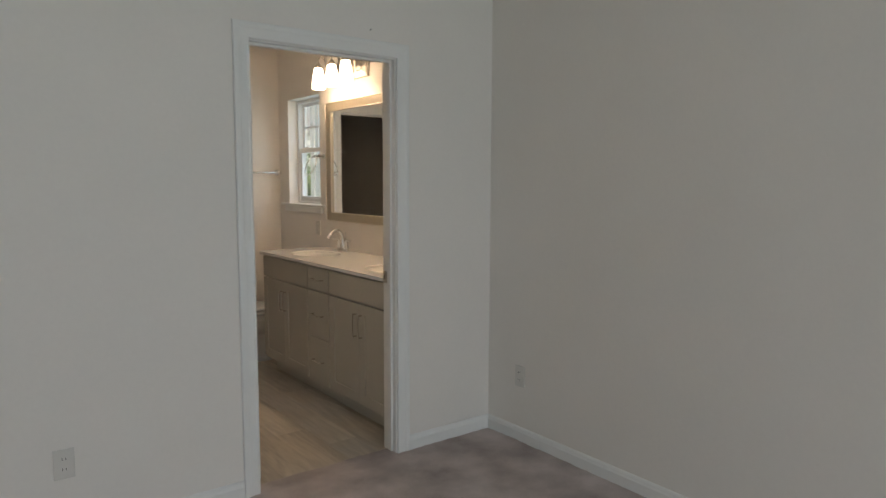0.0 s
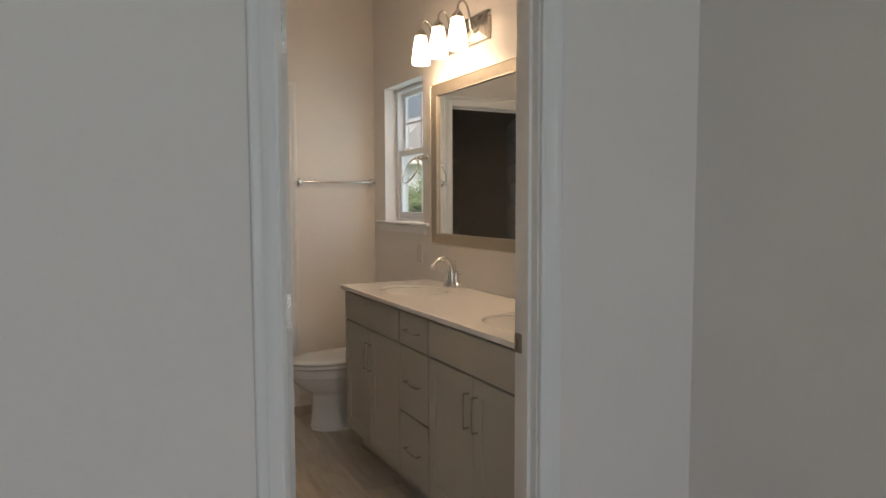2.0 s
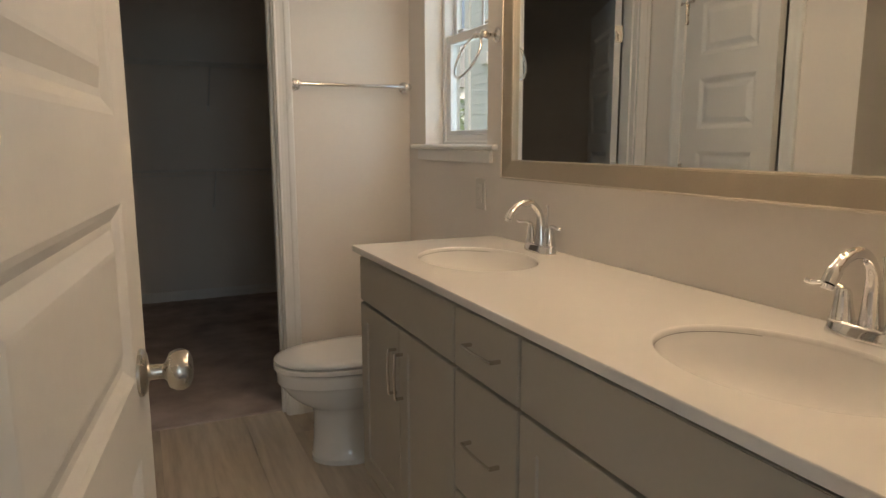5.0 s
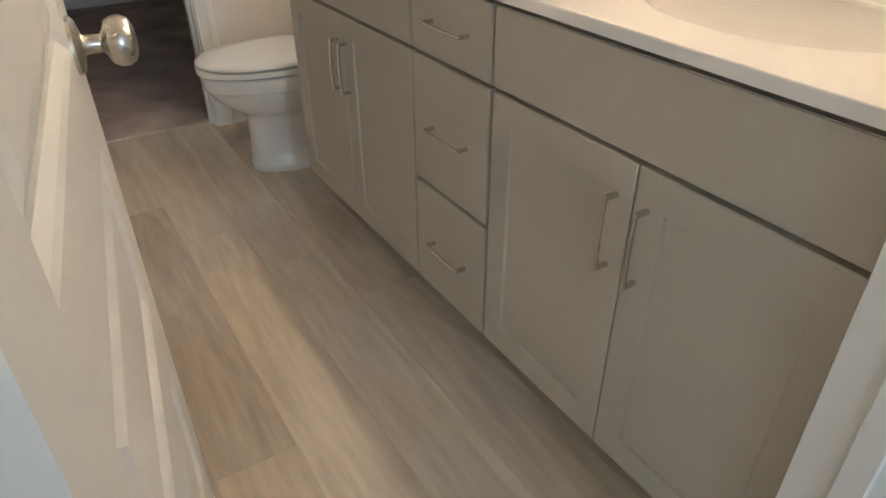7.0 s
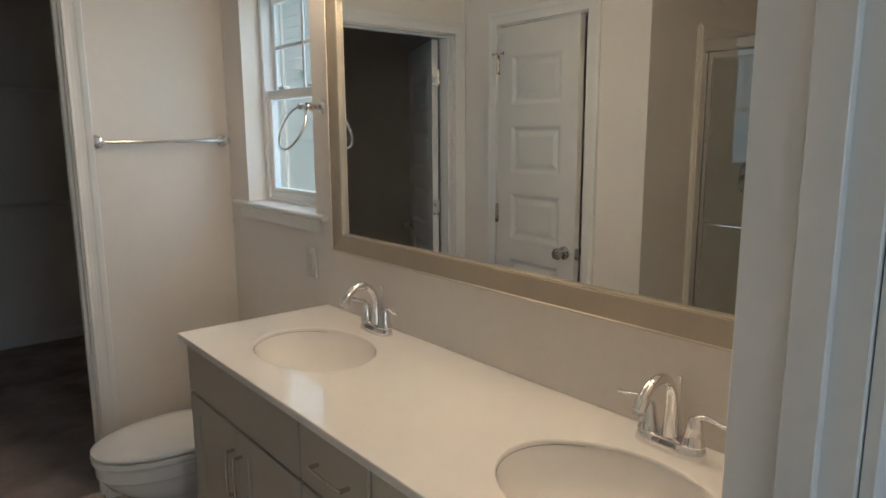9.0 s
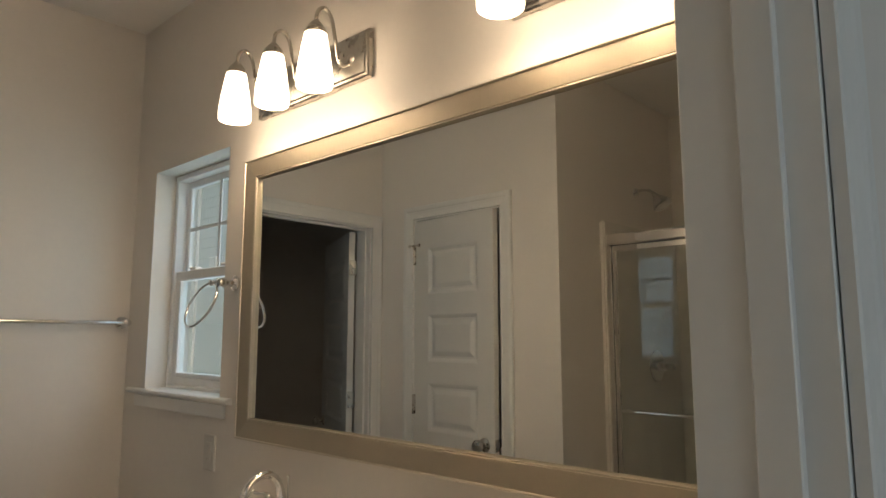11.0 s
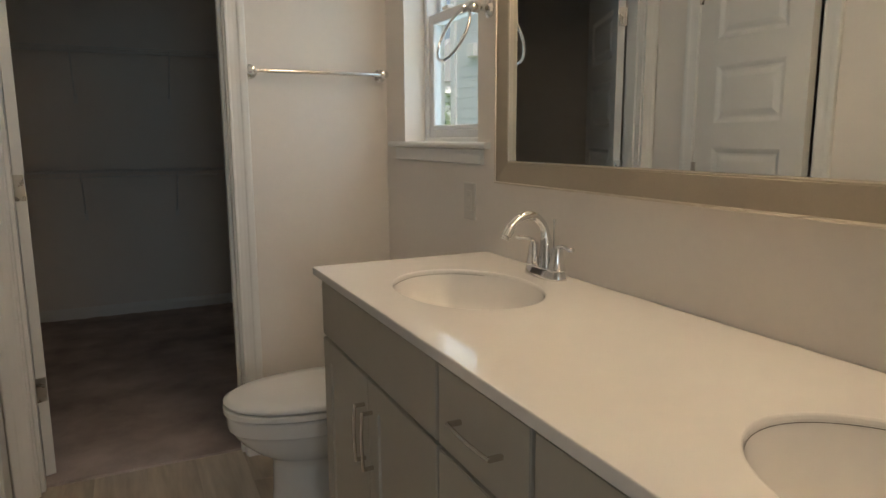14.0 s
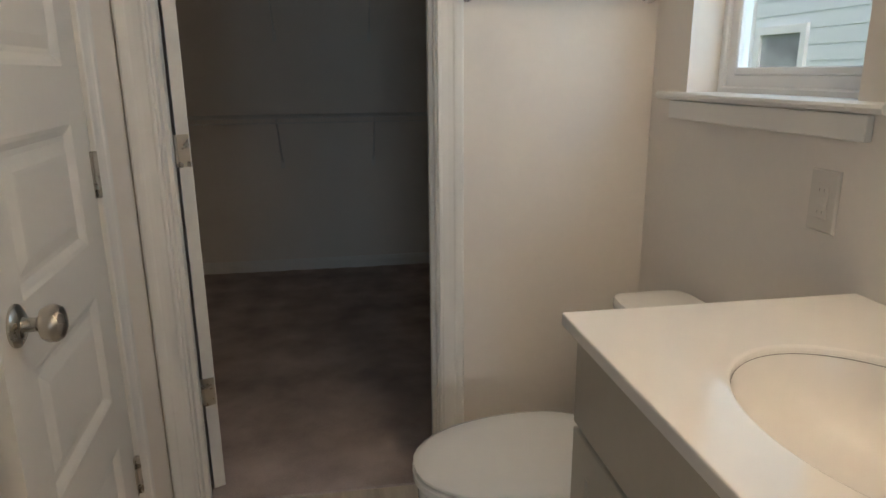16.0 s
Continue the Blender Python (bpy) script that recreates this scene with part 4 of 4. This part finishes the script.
# ---- shower ----
def shower():
    s = thing("shower_enclosure", Matrix.Identity(4), "cream fiberglass shower with a framed sliding glass door", "shower")
    y0, y1 = YD + 0.002, YC - 0.002
    zt = 1.98
    bm = bmesh.new()
    box(bm, XS0, XS0 + 0.03, y0, y1, 0.10, zt)
    box(bm, XS0 + 0.03, XS + 0.035, y1 - 0.028, y1, 0.10, zt)
    box(bm, XS0 + 0.03, XS + 0.035, y0, y0 + 0.028, 0.10, zt)
    bmesh.ops.bevel(bm, geom=bm.edges[:], offset=0.008, segments=2, affect="EDGES")
    part("surround", bm, FIBERGLASS, s, "cream fiberglass wall surround")
    bm = bmesh.new()
    box(bm, XS0, XS + 0.06, y0, y1, 0.001, 0.05)
    box(bm, XS - 0.05, XS + 0.06, y0, y1, 0.051, 0.14)
    bmesh.ops.bevel(bm, geom=bm.edges[:], offset=0.01, segments=2, affect="EDGES")
    part("pan", bm, FIBERGLASS, s, "cream fiberglass shower pan")
    for z in (1.12, 1.48):
        bm = bmesh.new()
        loft(bm, [[Vector((x, y, zz)) for x, zz in ((XS0 + 0.029, z - 0.05), (XS0 + 0.029, z), (XS0 + 0.11, z), (XS0 + 0.12, z - 0.012), (XS0 + 0.11, z - 0.03))] for y in (y0 + 0.25, y1 - 0.30)])
        part("shelf", bm, FIBERGLASS, s, "moulded soap shelf")
    bm = bmesh.new()
    box(bm, XS0 + 0.029, XS0 + 0.055, y0 + 0.2, y1 - 0.26, 1.62, 1.86)
    bmesh.ops.bevel(bm, geom=bm.edges[:], offset=0.012, segments=2, affect="EDGES")
    part("raised_panel", bm, FIBERGLASS, s)
    # frame
    part("header_rail", one_box(XS - 0.03, XS + 0.025, y0 + 0.030, y1 - 0.030, 1.852, 1.910, bevel=0.012, seg=3), CHROME, s, "chrome header rail")
    part("bottom_track", one_box(XS - 0.025, XS + 0.025, y0 + 0.030, y1 - 0.030, 0.141, 0.165, bevel=0.005), CHROME, s, "chrome bottom track")
    for y in (y0 + 0.029, y1 - 0.055):
        part("side_rail", one_box(XS - 0.018, XS + 0.020, y, y + 0.026, 0.166, 1.851, bevel=0.004), CHROME, s, "chrome side rail")
    for x, a, b in ((XS + 0.010, 3.90, y1 - 0.060), (XS - 0.012, y0 + 0.06, 3.96)):
        g = part("glass_door", one_box(x - 0.003, x + 0.003, a + 0.012, b - 0.012, 0.185, 1.852), GLASS, s, "clear sliding glass panel")
        bm = bmesh.new()
        for ya, yb in ((a, a + 0.014), (b - 0.014, b)):
            box(bm, x - 0.006, x + 0.006, ya, yb, 0.170, 1.850)
        box(bm, x - 0.006, x + 0.006, a + 0.014, b - 0.014, 0.170, 0.192)
        box(bm, x - 0.006, x + 0.006, a + 0.014, b - 0.014, 1.825, 1.848)
        part("panel_frame", bm, CHROME, g, "chrome panel edge")
        bm = bmesh.new()
        xo = x + 0.05
        sweep(bm, [(xo, a + 0.06, 1.075), (xo, b - 0.03, 1.075)], 0.008, 12)
        for yy in (a + 0.07, b - 0.04):
            sweep(bm, [(x + 0.002, yy, 1.075), (xo, yy, 1.075)], 0.007, 10)
        part("towel_rail", bm, CHROME, g, "chrome towel rail", smooth=True)
    # head and valve on the end wall
    hx, yw = 0.352, YC - 0.001
    part("shower_arm", tube(spline([(hx, yw, 2.185), (hx, yw - 0.035, 2.192), (hx, yw - 0.075, 2.186), (hx, yw - 0.105, 2.162)], 6), 0.0085, 12), CHROME, s, "chrome shower arm", smooth=True)
    part("arm_flange", lathe([(0.028, 0), (0.026, 0.006), (0.012, 0.012), (0.0, 0.012)], Matrix.Translation((hx, yw, 2.185)) @ Matrix.Rotation(math.pi / 2, 4, "X"), 20), CHROME, s, smooth=True)
    part("shower_head", lathe([(0.010, 0.0), (0.014, 0.012), (0.020, 0.03), (0.048, 0.068), (0.052, 0.084), (0.046, 0.090), (0.0, 0.090)], Matrix.Translation((hx, yw - 0.102, 2.167)) @ Matrix.Rotation(math.radians(145), 4, "X"), 24), CHROME, s, "chrome shower head", smooth=True)
    yv = y1 - 0.0285
    v = part("valve_plate", lathe([(0.082, 0), (0.080, 0.006), (0.060, 0.011), (0.028, 0.013), (0.026, 0.045), (0.024, 0.05), (0.0, 0.05)], Matrix.Translation((0.245, yv, 1.262)) @ Matrix.Rotation(math.pi / 2, 4, "X"), 32), CHROME, s, "chrome valve trim", smooth=True)
    bm = bmesh.new()
    sweep(bm, spline([(0.245, yv - 0.045, 1.262), (0.245, yv - 0.075, 1.260), (0.245, yv - 0.105, 1.255)], 4), [0.02, 0.019, 0.018, 0.017, 0.016, 0.016, 0.017, 0.018, 0.016], 16)
    part("valve_lever", bm, CHROME, v, smooth=True)


shower()


# ---- closet shelving ----
def wire_shelf(z, x0, x1, label):
    s = thing("wire_shelf", Matrix.Translation((0, CY1, z)), label, "shelf", "closet wire shelves")
    d = 0.305
    for y, dz in ((-0.012, 0), (-0.10, 0), (-0.20, 0), (-d, 0), (-d - 0.002, -0.030)):
        part("rod", tube([(x0, y, dz), (x1, y, dz)], 0.0038, 8), WIRE, s)
    bm = bmesh.new()
    n = int((x1 - x0) / 0.026)
    for i in range(n + 1):
        x = x0 + (x1 - x0) * i / n
        box(bm, x - 0.0013, x + 0.0013, -d, -0.010, 0.0035, 0.0062)
        box(bm, x - 0.0013, x + 0.0013, -d - 0.0055, -d - 0.003, -0.030, 0.0062)
    part("wire_deck", bm, WIRE, s, "close-set coated cross wires")["kind"] = "stuff"
    x = x0 + 0.108
    while x < x1:
        bm = bmesh.new()
        sweep(bm, [(x, -d + 0.005, -0.006), (x, -0.010, -0.29)], 0.0055, 8)
        box(bm, x - 0.012, x + 0.012, -0.006, -0.0006, -0.335, -0.27)
        part("bracket", bm, WIRE, s, "diagonal shelf bracket")
        x += 0.577


wire_shelf(1.022, 0.605, 2.50, "white coated wire shelf low on the closet back wall")
wire_shelf(1.80, 0.605, 2.50, "white coated wire shelf high on the closet back wall")


# ---- unseen bedroom windows, added behind the walk for daylight ----
def bedroom_window(name, m):
    """A double window, 1.8 m wide, with its opening from x = -0.9 to 0.9 and the wall's outside towards -y."""
    w = thing(name, m, "unseen white framed bedroom window added for daylight", "window", kind="structure")
    bm = bmesh.new()
    for a in ((-0.898, -0.84, 0.802, 2.198), (0.84, 0.898, 0.802, 2.198), (-0.84, 0.84, 0.802, 0.86), (-0.84, 0.84, 2.14, 2.198), (-0.03, 0.03, 0.86, 2.14)):
        box(bm, a[0], a[1], -0.10, -0.04, a[2], a[3])
    part("window_frame", bm, VINYL, w)


bedroom_window("window_2", Matrix.Translation((-1.5, -2.6, 0)))
bedroom_window("window_3", Matrix.Translation((1.5, -2.6, 0)))


# ---- outdoors ----
def grid_plane(name, r, z, material, label):
    bm = bmesh.new()
    n = 24
    g = [[bm.verts.new((r * (2 * i / n - 1) ** 3, r * (2 * j / n - 1) ** 3, z)) for j in range(n + 1)] for i in range(n + 1)]
    for i in range(n):
        for j in range(n):
            bm.faces.new((g[i][j], g[i + 1][j], g[i + 1][j + 1], g[i][j + 1]))
    return tagged(part(name, bm, material), label, "ground", kind="structure")


grid_plane("ground", 1500, -0.45, GRASS, "green lawn around the houses")


def neighbour():
    h = thing("neighbour_house", Matrix.Translation((6.6, 0, -0.45)), "two-storey house with pale lap siding next door", "house")
    y0, y1, H = 2.0, 13.42, 6.0
    wins = ((10.72, 11.42, 0.9, 2.11), (6.6, 7.5, 0.9, 2.13))
    part("wall", one_box(0.03, 7.0, y0, y1, 0, H), SIDING, h)
    bm = bmesh.new()
    k = 0
    while k * 0.165 < H - 0.17:
        z = k * 0.165
        spans, a = [], y0
        for w in sorted(wins):
            if w[2] - 0.08 < z + 0.06 < w[3] + 0.08:
                spans.append((a, w[0] - 0.09))
                a = w[1] + 0.09
        spans.append((a, y1))
        for a, b in spans:
            loft(bm, [[Vector((x, y, zz)) for x, zz in ((0.029, z), (0.020, z), (0.0195, z + 0.002), (0.025, z + 0.1645), (0.029, z + 0.1645))] for y in (a, b)])
        k += 1
    part("clapboards", bm, SIDING, h, "pale grey-green lap siding courses")["kind"] = "stuff"
    for a, b, c, d in wins:
        bm = bmesh.new()
        for q in ((a - 0.09, a, c - 0.09, d + 0.09), (b, b + 0.09, c - 0.09, d + 0.09), (a, b, c - 0.09, c), (a, b, d, d + 0.09), (a, b, (c + d) / 2 - 0.02, (c + d) / 2 + 0.02), ((a + b) / 2 - 0.012, (a + b) / 2 + 0.012, c, (c + d) / 2 - 0.02)):
            box(bm, -0.02, 0.028, q[0], q[1], q[2], q[3])
        wf = part("window_frame", bm, VINYL, h, "white window trim")
        part("pane", one_box(0.012, 0.0265, a, b, c, d), PANE_REFLECT, wf, "glass pane with reflections put into its mottled grey")
    part("vent", one_box(-0.07, 0.014, 12.58, 12.80, 2.92, 3.12, bevel=0.015), VINYL, h, "white exhaust vent hood")
    for y in (y0, y1):
        part("corner_board", one_box(-0.02, 0.06, y - 0.10, y + 0.05, 0, H), VINYL, h)
    bm = bmesh.new()
    loft(bm, [[Vector((x, y, z)) for x, z in ((-0.45, H - 0.02), (-0.45, H + 0.14), (3.5, H + 2.6), (7.45, H + 0.14), (7.45, H - 0.02))] for y in (y0 - 0.4, y1 + 0.4)])
    part("roof", bm, SHINGLE, h, "dark shingle roof")


neighbour()


def tree(x, y, height, spread, seed, label):
    rng = random.Random(seed)
    t = thing("tree", Matrix.Translation((x, y, -0.45)), label, "tree", "garden trees")
    bm = bmesh.new()
    sweep(bm, spline([(0, 0, -0.05), (0.05, 0.02, height * 0.25), (-0.04, 0.05, height * 0.5), (0.03, 0, height * 0.8)], 4), [0.16 - 0.011 * k for k in range(13)], 10)
    tips = []
    for k in range(11):
        a, z = rng.uniform(0, 6.28), height * rng.uniform(0.22, 0.7)
        r = spread * rng.uniform(0.55, 1.0)
        e = (r * math.cos(a), r * math.sin(a), z + height * rng.uniform(0.1, 0.3))
        sweep(bm, spline([(0, 0, z), (e[0] * 0.5, e[1] * 0.5, z + (e[2] - z) * 0.35), e], 3), [0.06, 0.055, 0.05, 0.04, 0.03, 0.02, 0.012], 7)
        tips += [Vector(e), Vector((e[0] * 0.6, e[1] * 0.6, z + (e[2] - z) * 0.6))]
    tips += [Vector((rng.uniform(-0.3, 0.3) * spread, rng.uniform(-0.3, 0.3) * spread, height * rng.uniform(0.75, 1.0))) for _ in range(6)]
    part("trunk", bm, BARK, t, "brown trunk and limbs", smooth=True)
    vs, fs = [], []
    for p in tips:
        for _ in range(150):
            q = p + Vector((rng.gauss(0, 0.24), rng.gauss(0, 0.24), rng.gauss(0, 0.2))) * spread * 0.75
            u = Vector((rng.gauss(0, 1), rng.gauss(0, 1), rng.gauss(0, 0.6))).normalized()
            v = u.orthogonal().normalized()
            s = rng.uniform(0.05, 0.11)
            i = len(vs)
            vs += [q - u * s, q + v * s * 0.5, q + u * s, q - v * s * 0.5]
            fs.append((i, i + 1, i + 2, i + 3))
    me = bpy.data.meshes.new("crown")
    me.from_pydata([tuple(v) for v in vs], [], fs)
    me.materials.append(LEAF)
    c = new("crown", me)
    c.parent = t
    c["label"], c["kind"] = "green leaves", "stuff"


tree(11.9, 23.0, 2.9, 1.5, 1, "leafy green garden shrub tree before the far house")
tree(9.6, 21.0, 1.9, 1.2, 2, "low leafy green garden tree beyond the neighbour's wall")
tree(11.4, 38.5, 8.2, 2.6, 3, "tall leafy green tree behind the far house")


def far_house():
    h = thing("far_house", Matrix.Translation((11.4, 26.0, -0.45)), "far white house with a grey shingle gable roof", "house")
    part("wall", one_box(0.3, 9.7, 0.3, 8.0, 0, 3.3), SIDING, h)
    part("fascia", one_box(0, 10, 0, 8.3, 3.3, 3.72, bevel=0.02), VINYL, h, "white fascia board")
    bm = bmesh.new()
    loft(bm, [[Vector((x, y, z)) for x, z in ((-0.1, 3.725), (-0.1, 3.8), (1.4, 5.3), (8.6, 5.3), (10.1, 3.8), (10.1, 3.725))] for y in (-0.1, 8.4)])
    bmesh.ops.recalc_face_normals(bm, faces=bm.faces[:])
    part("roof", bm, ROOF_GREY, h, "grey shingle roof")
    bm = bmesh.new()
    for q in ((2.0, 2.1, 1.0, 2.6), (3.3, 3.4, 1.0, 2.6), (2.1, 3.3, 1.0, 1.1), (2.1, 3.3, 2.5, 2.6)):
        box(bm, q[0], q[1], 0.24, 0.31, q[2], q[3])
    wf = part("window_frame", bm, VINYL, h, "white window trim")
    part("pane", one_box(2.1, 3.3, 0.27, 0.295, 1.1, 2.5), PANE_REFLECT, wf)


far_house()


# ---- floor planks ----
def planks():
    fl = tagged(new("floor_bathroom"), "grey-brown wood-look vinyl plank floor", "floor", kind="structure")
    me = {}
    edges = [0.795, 0.835] + [1.01 + 0.175 * k for k in range(9)]
    edges = [e for e in edges if e < XR - 0.03] + [XR - 0.004]
    ya, yb, ln = YB + 0.076, 5.824, 1.22
    for k, (x0, x1) in enumerate(zip(edges, edges[1:])):
        y = 5.147 - 0.272 * (k - 4)
        while y > ya:
            y -= ln
        while y < yb:
            a, b = max(y, ya), min(y + ln, yb)
            y += ln
            if b - a < 0.03:
                continue
            key = (round(x1 - x0, 3), round(b - a, 3))
            if key not in me:
                bm = one_box(0.00015, key[0] - 0.00015, 0.00015, key[1] - 0.00015, -0.003, 0.0, bevel=0.0005, seg=1)
                mm = bpy.data.meshes.new("plank")
                bm.to_mesh(mm)
                bm.free()
                mm.materials.append(PLANK)
                me[key] = mm
            p = new("plank", me[key])
            p.parent = fl
            p.location = (x0, a, 0)


planks()
